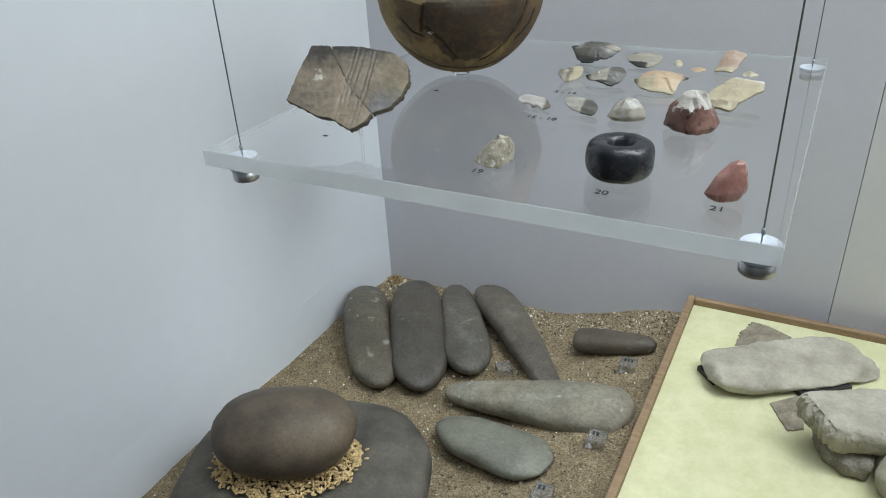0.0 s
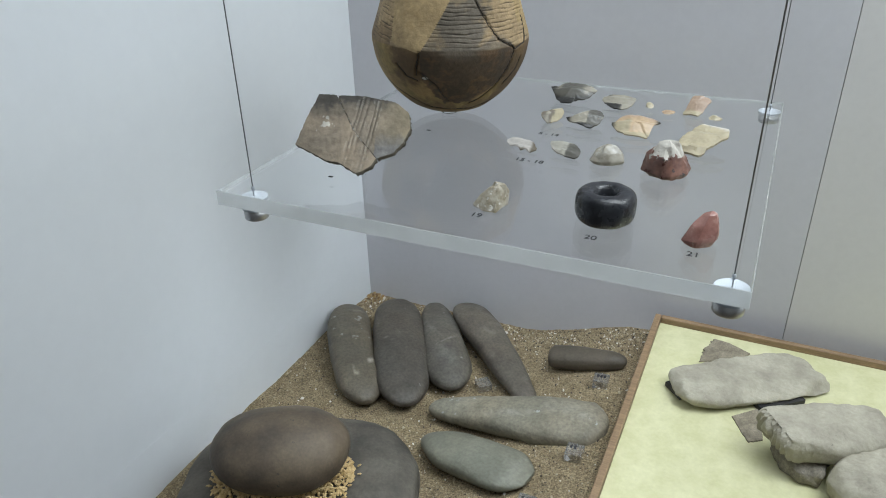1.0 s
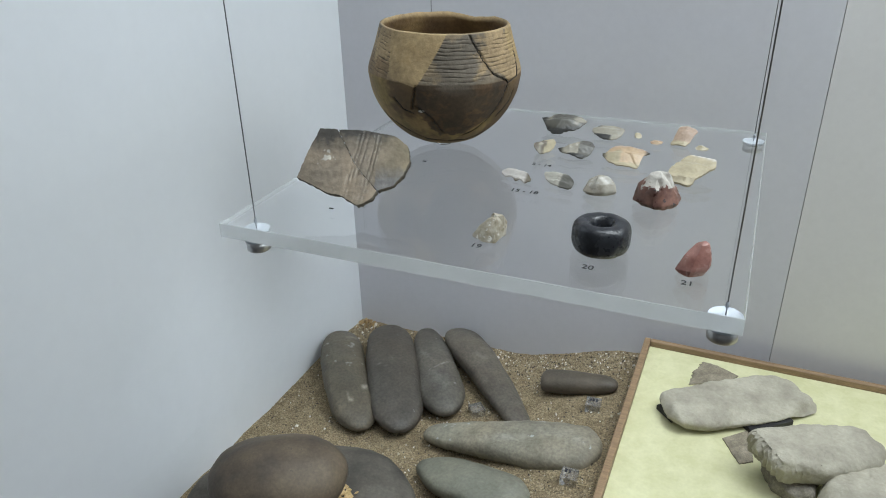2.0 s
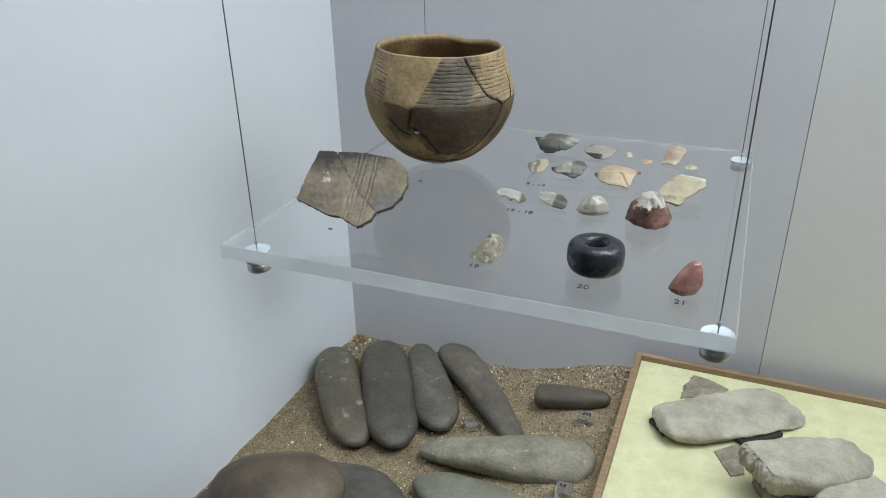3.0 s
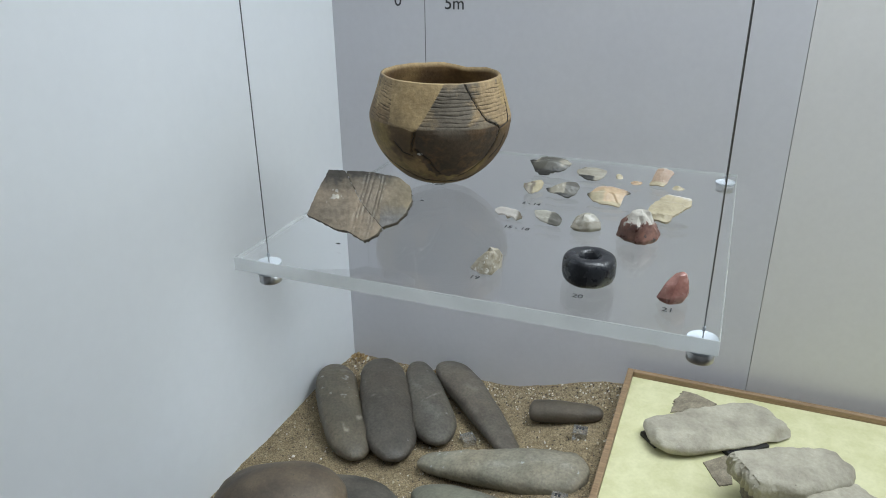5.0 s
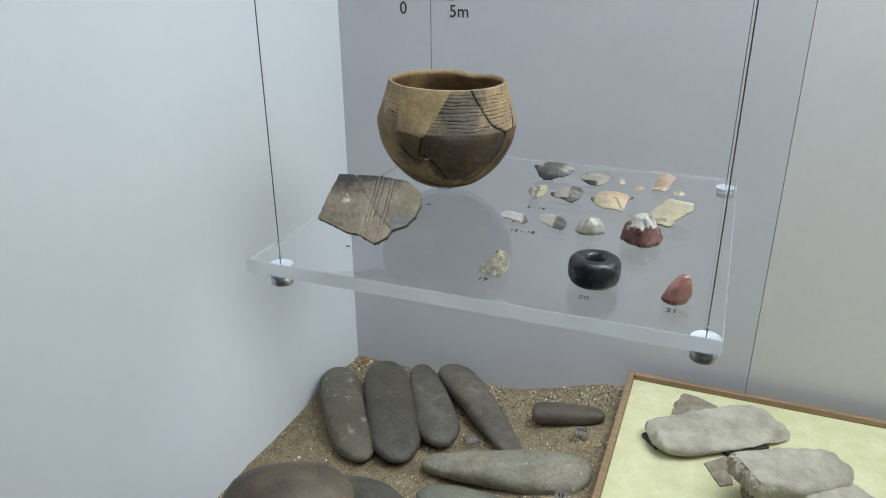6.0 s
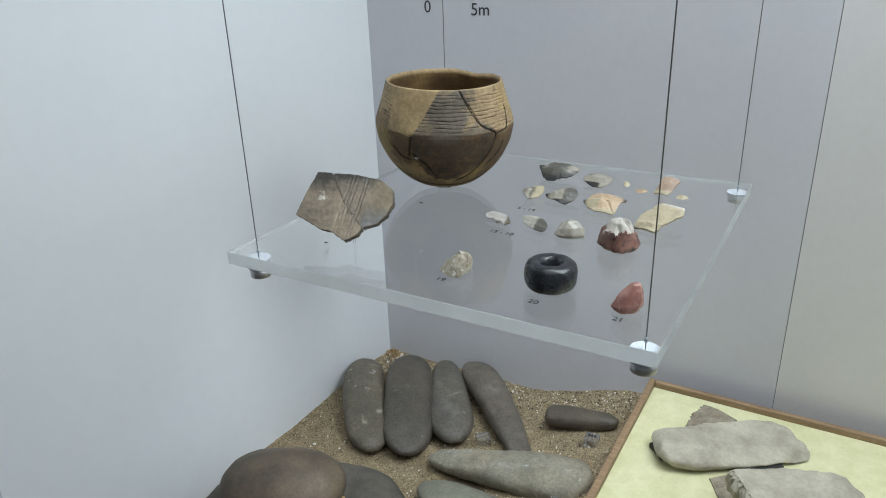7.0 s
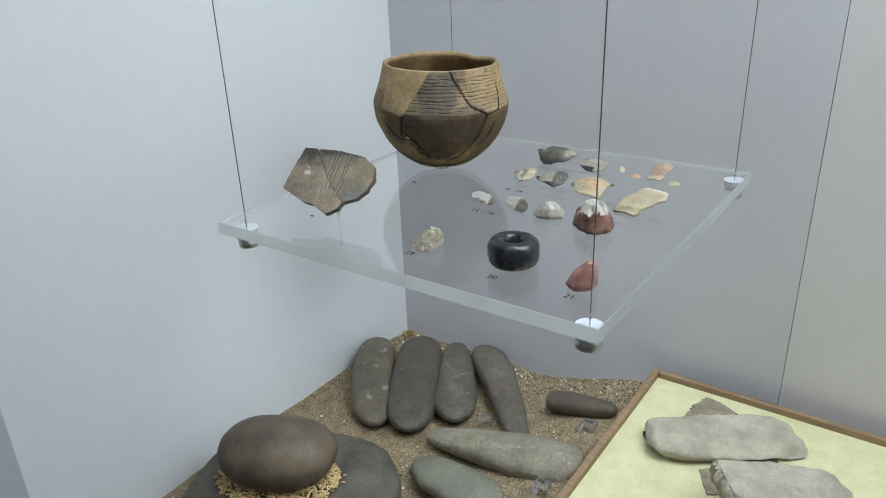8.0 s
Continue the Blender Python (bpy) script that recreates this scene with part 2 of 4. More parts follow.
def build_sand():
    bm = bmesh.new()
    nx, ny, x1 = 230, 170, 0.62
    grid = []
    for i in range(nx + 1):
        x = LEFT + (x1 - LEFT) * i / nx
        col = []
        for j in range(ny + 1):
            y = FRONT + 0.015 + (BACK - FRONT - 0.015) * j / ny
            col.append(bm.verts.new((x, y, sand_height(x, y) + 0.0007 * noise.noise(Vector((x * 260, y * 260, 5))))))
        grid.append(col)
    far = [bm.verts.new((RIGHT, v.co.y, -0.01)) for v in grid[-1]]
    grid.append(far)
    for a, b in zip(grid, grid[1:]):
        for j in range(ny):
            bm.faces.new((a[j], b[j], b[j + 1], a[j + 1]))
    structure(part("ground", bm, SAND), "coarse light brown sand bed with shell grit", "sand")


build_sand()


def grit(name, count, lo, hi, material, label, seed, back=0.0, heap=None):
    """Loose angular grains lying on the sand; heap: (x, y, spread, height) of a small pile."""
    rng = random.Random(seed)
    verts, faces = [], []
    for _ in range(count):
        x, y = rng.uniform(LEFT + 0.003, 0.29), rng.uniform(FRONT + 0.02, BACK - 0.003)
        if rng.random() < back:
            y = BACK - 0.003 - abs(rng.gauss(0, 0.05))
        r = rng.uniform(lo, hi) * (1 if rng.random() < 0.93 else 1.7)
        lift = 0.0
        if heap:
            x, y = max(LEFT + 0.003, heap[0] + rng.gauss(0, heap[2])), min(BACK - 0.003, heap[1] + rng.gauss(0, heap[2]))
            lift = heap[3] * math.exp(-((x - heap[0]) ** 2 + (y - heap[1]) ** 2) / (2 * heap[2] ** 2)) * rng.uniform(0.3, 1)
        m = Matrix.LocRotScale((x, y, sand_height(x, y) + r * 0.25 + lift), Euler([rng.uniform(0, 6) for _ in range(3)]), (r, r * rng.uniform(0.6, 1), r * rng.uniform(0.4, 0.8)))
        n = len(verts)
        for v in ((1, 0, 0), (-1, 0.2, 0), (0, 1, 0.1), (0.2, -1, 0), (0, 0, 1), (0, 0.1, -1)):
            verts.append(m @ Vector(v))
        for f in ((0, 2, 4), (2, 1, 4), (1, 3, 4), (3, 0, 4), (2, 0, 5), (1, 2, 5), (3, 1, 5), (0, 3, 5)):
            faces.append([n + k for k in f])
    me = bpy.data.meshes.new(name)
    me.from_pydata(verts, [], faces)
    me.materials.append(material)
    tagged(new(name, me), label, "grit", kind="stuff")


# ---- stones ----
def stone_matrix(start, end, tilt=0.0):
    """Local x runs from start to end, z stays up but for a lean of tilt degrees about x."""
    a, b = Vector(start), Vector(end)
    x = (b - a).normalized()
    y = Vector((0, 0, 1)).cross(x).normalized()
    z = x.cross(y)
    m = Matrix((x, y, z)).transposed().to_4x4()
    return Matrix.Translation(a) @ m @ pose(0, 0, 0, tilt)


def axe(start, end, widths, thick, material, label, seed, tilt=0.0, power=2.4, rough=0.0006, bend=0.0, scuffs=(), name="stone_axe"):
    """A ground stone axe: rounded ends, lens-shaped section. widths: (position along, half width).
    scuffs: worn pale marks, and darker patches where paleness is below zero, as (position along, across from -1 to 1,
    half length, half width, turn in degrees, paleness)."""
    length = (Vector(end) - Vector(start)).length
    bm, n, steps = bmesh.new(), 72, 120
    rings = []
    for i in range(steps + 1):
        s = 0.5 - 0.5 * math.cos(math.pi * i / steps)
        w = along(widths, s)
        t = along(thick, s)
        ring = []
        for k in range(n):
            a = k * math.tau / n
            c, d = math.cos(a), math.sin(a)
            yy = math.copysign(abs(c) ** (2 / power), c) * w
            zz = math.copysign(abs(d) ** (2 / power), d) * t
            v = Vector((s * length, yy + bend * math.sin(math.pi * s), zz))
            out = Vector((0, c, d))
            v += out * (rough * ridged(v, 60, seed) + 2.5 * rough * noise.noise(v * 22 + Vector((seed, 0, 0))))
            ring.append(bm.verts.new(v))
        rings.append(ring)
    for a, b in zip(rings, rings[1:]):
        for k in range(n):
            bm.faces.new((a[k], b[k], b[(k + 1) % n], a[(k + 1) % n]))
    bm.faces.new(rings[0])
    bm.faces.new(list(reversed(rings[-1])))
    half = max(w for _, w in widths)

    def wear(c):
        tone = 1.0 + 0.12 * noise.noise(c * 26 + Vector((seed * 2.3, 0, 0))) + 0.10 * noise.noise(c * 75 + Vector((0, seed, 0)))
        warm = 0.05 * noise.noise(c * 18 + Vector((0, 0, seed * 1.7)))
        pale = 0.0
        for s, v, ls, lv, turn, gain in scuffs:
            du, dv = c.x - s * length, c.y - v * half
            ca, sa = math.cos(radians(turn)), math.sin(radians(turn))
            q = math.hypot((du * ca + dv * sa) / ls, (dv * ca - du * sa) / lv) + 0.9 * noise.noise(c * 210 + Vector((s * 9, 0, 0)))
            if c.z > 0:
                pale = max(pale, gain * min(1.0, max(0.0, 1.25 - q)))
        return tuple(tone * k * (1 + pale * cool) for k, cool in ((1 + warm, 0.9), (1, 1.0), (1 - warm, 1.25)))
    tint(bm, wear)
    ob = part(name, bm, material)
    ob.matrix_basis = stone_matrix(start, end, tilt)
    return tagged(ob, label, "stone axe")


def ends(profile, tip=0.35, tail=0.35, cap=0.09, tail_cap=None):
    """Rounds both ends of a width profile."""
    far = tail_cap or cap
    out = []
    for i in range(81):
        s = 0.5 - 0.5 * math.cos(math.pi * i / 80)
        v = along(profile, s)
        if s < cap:
            v *= tip + (1 - tip) * math.sqrt(max(0.0, 1 - (1 - s / cap) ** 2))
        if s > 1 - far:
            v *= tail + (1 - tail) * math.sqrt(max(0.0, 1 - (1 - (1 - s) / far) ** 2))
        out.append((s, v))
    return out


AXE_OLIVE = surface("olive_grey_stone", (0.0866, 0.0741, 0.0532), (0.1336, 0.1142, 0.0822), 34, 260, 0.30, 0.5, 0.55, 0.0013, (0.30, 0.30, 0.28), 30, 0.66, stain=True)
AXE_DARK = surface("dark_grey_stone", (0.0599, 0.0513, 0.0411), (0.0931, 0.0799, 0.0636), 29, 260, 0.33, 0.55, 0.55, 0.0013, (0.2, 0.195, 0.185), 75, 0.68, stain=True)
AXE_GREY = surface("grey_stone", (0.0736, 0.0660, 0.0537), (0.1126, 0.1009, 0.0818), 29, 260, 0.30, 0.55, 0.55, 0.0013, (0.2, 0.195, 0.185), 75, 0.68, stain=True)
AXE_WARM = surface("warm_grey_stone", (0.0805, 0.0694, 0.0546), (0.1276, 0.1101, 0.0864), 31, 260, 0.30, 0.55, 0.55, 0.0013, (0.2, 0.195, 0.185), 75, 0.68, stain=True)
AXE_PALE = surface("pale_green_grey_stone", (0.1720, 0.1576, 0.1182), (0.2475, 0.2266, 0.1719), 36, 260, 0.27, 0.6, 0.55, 0.0013, (0.36, 0.37, 0.35), 55, 0.66, stain=True)
AXE_GREEN = surface("green_grey_stone", (0.1337, 0.1310, 0.0989), (0.1844, 0.1821, 0.1402), 21, 260, 0.18, 0.55, 0.55, 0.0013, stain=True)
AXE_BLACK = surface("smooth_dark_stone", (0.0632, 0.0518, 0.0378), (0.0933, 0.0764, 0.0560), 21, 260, 0.15, 0.55, 0.55, 0.0013, stain=True)
COBBLE = surface("brown_cobble", (0.052, 0.039, 0.029), (0.132, 0.099, 0.064), 17, 300, 0.2, 0.6, 0.2, 0.001, (0.045, 0.038, 0.033), 70, 0.66)
QUERN = surface("dark_grey_slab", (0.0490, 0.0435, 0.0355), (0.1110, 0.0990, 0.0800), 24, 260, 0.2, 0.75, 0.4, 0.002)

axe((-0.188, 0.397, -0.030), (-0.052, 0.215, -0.042), ends([(0, 0.029), (0.3, 0.033), (0.75, 0.032), (1, 0.028)], 0.05, 0.05, 0.17, 0.20),
    ends([(0, 0.016), (0.5, 0.021), (1, 0.015)], 0.05, 0.05, 0.20), AXE_OLIVE, "olive-grey polished stone axe with pale scuffs, lying on sand", 1, -8, bend=-0.006,
    scuffs=[(0.17, 0.35, 0.004, 0.009, 10, 1.1), (0.69, 0.45, 0.008, 0.004, -15, 2.2), (0.79, -0.30, 0.010, 0.003, 8, 1.8), (0.90, 0.45, 0.013, 0.010, 0, -0.45)])
axe((-0.123, 0.440, -0.030), (-0.001, 0.229, -0.040), ends([(0, 0.034), (0.45, 0.040), (0.8, 0.037), (1, 0.032)], 0.05, 0.05, 0.20, 0.22),
    ends([(0, 0.016), (0.5, 0.022), (1, 0.015)], 0.05, 0.05, 0.20), AXE_DARK, "broad dark grey stone axe lying on sand", 2, -6,
    scuffs=[(0.50, -0.55, 0.002, 0.004, 0, 1.3), (0.53, -0.35, 0.002, 0.003, 0, 0.9), (0.45, 0.1, 0.05, 0.02, 20, -0.25)])
axe((-0.066, 0.460, -0.034), (0.043, 0.287, -0.042), ends([(0, 0.021), (0.4, 0.029), (0.75, 0.034), (1, 0.030)], 0.05, 0.05, 0.20, 0.24),
    ends([(0, 0.013), (0.5, 0.019), (1, 0.015)], 0.05, 0.05, 0.20), AXE_GREY, "grey stone axe with a pale scratch, on sand", 3, -4,
    scuffs=[(0.56, 0.25, 0.0012, 0.020, 28, 1.2), (0.72, 0.0, 0.022, 0.014, 30, 0.45), (0.42, -0.4, 0.02, 0.004, 20, 0.4)])
axe((-0.022, 0.474, -0.032), (0.149, 0.300, -0.040), ends([(0, 0.027), (0.25, 0.030), (0.6, 0.025), (1, 0.016)], 0.05, 0.35, 0.13, 0.08),
    ends([(0, 0.013), (0.4, 0.018), (1, 0.010)], 0.05, 0.3, 0.14), AXE_WARM, "long tapering warm grey stone axe, on sand", 4, -6, bend=0.003,
    scuffs=[(0.40, 0.0, 0.014, 0.005, 25, 0.3), (0.85, 0.3, 0.012, 0.006, 0, 0.3), (0.62, -0.5, 0.010, 0.004, 10, 0.3)])
axe((0.03, 0.241, -0.044), (0.262, 0.256, -0.006), ends([(0, 0.013), (0.3, 0.025), (0.65, 0.038), (0.9, 0.039), (1, 0.030)], 0.05, 0.12, 0.10, 0.13),
    ends([(0, 0.011), (0.5, 0.019), (1, 0.014)], 0.05, 0.1, 0.11), AXE_PALE, "long pale green-grey stone axe with a pointed butt, on sand", 5, 0, rough=0.0009,
    scuffs=[(0.78, 0.2, 0.03, 0.012, 10, 0.35), (0.88, -0.1, 0.012, 0.012, 0, 0.5), (0.5, -0.3, 0.03, 0.006, 8, 0.4)])
axe((0.048, 0.184, -0.044), (0.199, 0.151, -0.019), ends([(0, 0.017), (0.35, 0.031), (0.75, 0.034), (1, 0.028)], 0.05, 0.25, 0.20),
    ends([(0, 0.011), (0.5, 0.016), (0.85, 0.011), (1, 0.004)], 0.05, 0.5, 0.12), AXE_GREEN, "smooth green-grey stone axe with a sharp edge, on sand", 6, 0, rough=0.0004,
    scuffs=[(0.88, 0.0, 0.016, 0.03, 0, 0.25)])
axe((0.152, 0.382, -0.020), (0.256, 0.382, 0.000), ends([(0, 0.018), (0.3, 0.019), (0.7, 0.016), (1, 0.010)], 0.65, 0.1, 0.09),
    ends([(0, 0.014), (0.4, 0.015), (0.8, 0.012), (1, 0.008)], 0.65, 0.1, 0.09), AXE_BLACK, "short dark stone chisel with a blunt end, on sand", 7, 0, power=2.2, rough=0.0003, name="stone_chisel")


def cobble(name, centre, semi, turn, material, label, category, seed, flat=0.0, rough=0.002, power=2.0, lean=(0, 0)):
    bm = bmesh.new()
    bmesh.ops.create_icosphere(bm, subdivisions=5, radius=1.0)
    for v in bm.verts:
        d = v.co.normalized()
        e = sum(abs(c) ** power for c in d) ** (-1 / power)
        d = d * e
        p = Vector((d.x * semi[0], d.y * semi[1], d.z * semi[2]))
        if flat and d.z > 0:
            p.z = semi[2] * (1 - (1 - d.z) ** (1 + flat) if d.z < 1 else 1)
        p += v.co.normalized() * (rough * noise.noise(p * 18 + Vector((seed, 0, 0))) + 0.3 * rough * ridged(p, 55, seed))
        v.co = p
    ob = part(name, bm, material)
    ob.matrix_basis = pose(*centre, *lean, turn)
    return tagged(ob, label, category)


cobble("quern_stone", (-0.033, 0.035, -0.034), (0.134, 0.117, 0.032), 24, QUERN, "flat dark grey grinding slab lying on sand", "quern stone", 11, 0.6, 0.004, 2.7)
cobble("rubbing_stone", (-0.047, 0.033, 0.036), (0.0755, 0.055, 0.038), 27, COBBLE, "smooth brown egg-shaped rubbing stone on a slab and grain", "rubbing stone", 12, 0, 0.003, 2.15)


def grains():
    """Loose barley round the foot of the rubbing stone."""
    rng = random.Random(4)
    verts, faces = [], []
    for _ in range(1500):
        a = rng.uniform(0, math.tau)
        k = rng.uniform(0.60, 0.97) if rng.random() < 0.95 else rng.uniform(0.95, 1.06)
        p = pose(-0.043, 0.028, 0, 0, 0, 27) @ Vector((0.079 * k * math.cos(a), 0.056 * k * math.sin(a), 0))
        lift = max(0.0, 1.0 - k) * 0.035
        m = Matrix.LocRotScale((p.x, p.y, 0.0005 + rng.uniform(0.0, 0.003) + lift * rng.random()), Euler((rng.uniform(-0.5, 0.5), rng.uniform(-0.5, 0.5), rng.uniform(0, 6))), (0.0032, 0.0014, 0.0013))
        n = len(verts)
        for x, r in ((-1, 0.0), (-0.45, 0.9), (0.45, 0.9), (1, 0.0)):
            if r == 0:
                verts.append(m @ Vector((x, 0, 0)))
            else:
                verts.extend(m @ Vector((x, r * math.cos(q * math.tau / 5), r * math.sin(q * math.tau / 5))) for q in range(5))
        for q in range(5):
            w = (q + 1) % 5
            faces += [[n, n + 1 + w, n + 1 + q], [n + 1 + q, n + 1 + w, n + 6 + w, n + 6 + q], [n + 11, n + 6 + q, n + 6 + w]]
    me = bpy.data.meshes.new("barley_grains")
    me.from_pydata(verts, [], faces)
    me.materials.append(GRAIN)
    tagged(new("barley_grains", me), "golden loose barley grains round the rubbing stone", "grain", kind="stuff")


grains()


# ---- the yellow board and the pale stones on it ----
def build_board():
    x0, x1, y0, y1, z0, zt = 0.274, 0.86, 0.0, 0.474, -0.06, 0.0185
    b = empty("display_board", pose(x0, y0, z0), "mottled pale yellow board in a brown wooden frame, on sand", "board")
    inv = pose(-x0, -y0, -z0)

    def piece(name, bm, mat, label=""):
        bm.transform(inv)
        return part(name, bm, mat, b, label, smooth=False)
    w, h = 0.009, 0.027
    piece("panel", box(bmesh.new(), x0 + w, x1 - w, y0 + w, y1 - w, z0, zt), YELLOW, "mottled pale yellow covering")
    piece("frame_rail", box(bmesh.new(), x0, x0 + w - 0.0004, y0, y1, z0, h, 0.0012), WOOD, "brown wooden edging")
    piece("frame_rail", box(bmesh.new(), x1 - w + 0.0004, x1, y0, y1, z0, h, 0.0012), WOOD, "brown wooden edging")
    piece("frame_rail", box(bmesh.new(), x0 + w, x1 - w, y1 - w + 0.0004, y1, z0, h, 0.0012), WOOD, "brown wooden edging")
    piece("frame_rail", box(bmesh.new(), x0 + w, x1 - w, y0, y0 + w - 0.0004, z0, h, 0.0012), WOOD, "brown wooden edging")


build_board()


def slab_stone(name, outline, low, high, slope, material, label, seed, under=0.85, dome=0.10, chip=0.0016, layers=None, pits=0, facets=()):
    """A weathered slab. outline: its corners in plan; low, high: heights of foot and top; slope: how the top falls along x and y;
    under: the foot's share of the outline; layers: way of the end that is split into thin layers; pits: small holes on top;
    facets: broken faces as (way x, way y, distance from the middle, steepness)."""
    rng = random.Random(seed)
    cx, cy = sum(p[0] for p in outline) / len(outline), sum(p[1] for p in outline) / len(outline)
    line = [(x - cx, y - cy) for x, y in outline]
    for cut in (0.07, 0.18, 0.25):
        line = [q for (a, b), (c, d) in zip(line, line[1:] + line[:1]) for q in ((a + (c - a) * cut, b + (d - b) * cut), (a + (c - a) * (1 - cut), b + (d - b) * (1 - cut)))]
    fine = []
    for (a, b), (c, d) in zip(line, line[1:] + line[:1]):
        n = max(1, round(math.hypot(c - a, d - b) / 0.0018))
        fine += [(a + (c - a) * k / n, b + (d - b) * k / n) for k in range(n)]
    holes = [(rng.uniform(-0.5, 0.5), rng.uniform(-0.4, 0.4), rng.uniform(0.0010, 0.0020)) for _ in range(pits)]
    reach = max(math.hypot(x, y) for x, y in fine)
    profile = [(k / 20, 1 - dome * (k / 20) ** 3) for k in range(1, 18)]
    profile += [(0.90, 0.985 - dome * 0.8), (0.94, 0.95 - dome), (0.97, 0.90 - dome), (0.99, 0.82 - dome), (1.0, 0.70), (0.995, 0.60), (0.985, 0.50), (0.97, 0.40), (0.95, 0.30), (0.5 + under / 2, 0.20), (under, 0.10), (under - 0.03, 0.0), (under * 0.5, 0.0)]

    def place(x, y, k, h):
        px, py = x * k, y * k
        z = low + (high + slope[0] * px + slope[1] * py - low) * h
        for fx, fy, far, steep in facets:
            over = px * fx + py * fy - far * (1 + 0.25 * noise.noise(Vector((px * 40, py * 40, seed))))
            if over > 0:
                split = layers is not None and fx * layers[0] + fy * layers[1] > 0.95
                side = px * fy - py * fx
                z -= h * steep * over + (0.0022 * ((over * 330 + side * 90 + 2 * noise.noise(Vector((px, py, 0)) * 70)) % 1) * h if split else 0)
        v = Vector((px, py, max(z, low)))
        way = Vector((x, y, 0)).normalized() * min(1, k * k) + Vector((0, 0, 1)) * (h - 0.35)
        v += way * chip * (0.7 * ridged(v, 24, seed) + 0.9 * noise.noise(v * 95 + Vector((seed, 0, 0))) + 0.35 * noise.noise(v * 300))
        if layers and h < 0.93:
            face = (x * layers[0] + y * layers[1]) / reach
            if face > 0.45:
                band = (v.z * 250 + (px * layers[1] - py * layers[0]) * 120 + 1.5 * noise.noise(v * 60)) % 1
                v -= Vector((layers[0], layers[1], 0)) * (0.0048 * band + 0.003 * (1 - h) * noise.noise(v * 45)) * min(1, (face - 0.45) * 5)
        if h > 0.8:
            for hx, hy, r in holes:
                v.z -= 0.0022 * math.exp(-((px - hx * reach) ** 2 / (3 * r * r) + (py - hy * reach) ** 2 / (r * r)))
        return v
    bm = bmesh.new()
    rings = [[bm.verts.new(place(x, y, k, h)) for x, y in fine] for k, h in profile]
    tip, foot = bm.verts.new(place(0.0, 1e-6, 0, 1)), bm.verts.new((0, 0, low))
    m = len(fine)
    for i in range(m):
        j = (i + 1) % m
        bm.faces.new((tip, rings[0][i], rings[0][j])), bm.faces.new((foot, rings[-1][j], rings[-1][i]))
        for lo, hi in zip(rings, rings[1:]):
            bm.faces.new((lo[i], hi[i], hi[j], lo[j]))
    bmesh.ops.recalc_face_normals(bm, faces=bm.faces[:])
    for v in bm.verts:
        v.co.z -= low
    ob = part(name, bm, material, crease=50)
    ob.matrix_basis = pose(cx, cy, low)
    return tagged(ob, label, "stone")


BOARD_TOP = 0.0187
slab_stone("chalky_stone", [(0.312, 0.330), (0.368, 0.378), (0.438, 0.434), (0.463, 0.433), (0.499, 0.391), (0.450, 0.346), (0.376, 0.296), (0.346, 0.287), (0.328, 0.297)], BOARD_TOP + 0.0035, 0.0425, (-0.05, -0.05),
           PALE_STONE, "long pale grey chalky stone with rough edges, propped up", 21, 0.86, 0.03, 0.0022, None, 4, [(0.56, -0.83, 0.017, 0.55), (-0.83, -0.56, 0.076, 0.8), (0.95, -0.3, 0.066, 0.45)])
# black blocks added as the deep shade under the long stone
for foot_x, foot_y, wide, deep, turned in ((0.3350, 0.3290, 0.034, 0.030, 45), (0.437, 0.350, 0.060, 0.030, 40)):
    foot = part("gap_shade_block", box(bmesh.new(), -wide / 2, wide / 2, -deep / 2, deep / 2, 0, 0.0065, 0.0008), GAP_SHADE, smooth=False)
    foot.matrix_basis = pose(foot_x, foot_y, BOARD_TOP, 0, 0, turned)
    tagged(foot, "black block in place of the deep shade under a stone", "support")
slab_stone("chalky_stone", [(0.436, 0.258), (0.445, 0.234), (0.462, 0.219), (0.486, 0.218), (0.496, 0.262), (0.468, 0.284)], BOARD_TOP, 0.044, (0, 0.1),
           PALE_DARK, "dark grey-brown rough stone under another stone", 23, 0.92, 0.15, 0.0030)
slab_stone("chalky_stone", [(0.412, 0.252), (0.463, 0.284), (0.520, 0.308), (0.551, 0.302), (0.553, 0.271), (0.502, 0.232), (0.445, 0.210)], 0.0395, 0.0775, (-0.06, 0.02),
           PALE_STONE, "pale grey stone with a split layered end, propped up", 22, 0.80, 0.04, 0.0020, (-0.78, -0.62), 5,
           [(0.54, -0.84, 0.010, 0.40), (0.9, 0.4, 0.050, 0.6)])
slab_stone("chalky_stone", [(0.487, 0.209), (0.497, 0.242), (0.526, 0.272), (0.556, 0.281), (0.586, 0.255), (0.588, 0.213), (0.552, 0.182), (0.508, 0.184)], BOARD_TOP, 0.0620, (0, 0),
           PALE_STONE, "rounded pale grey pitted stone on a yellow board", 24, 0.88, 0.16, 0.0022, None, 9, [(-0.6, -0.8, 0.026, 0.4), (-0.8, 0.6, 0.034, 0.4)])


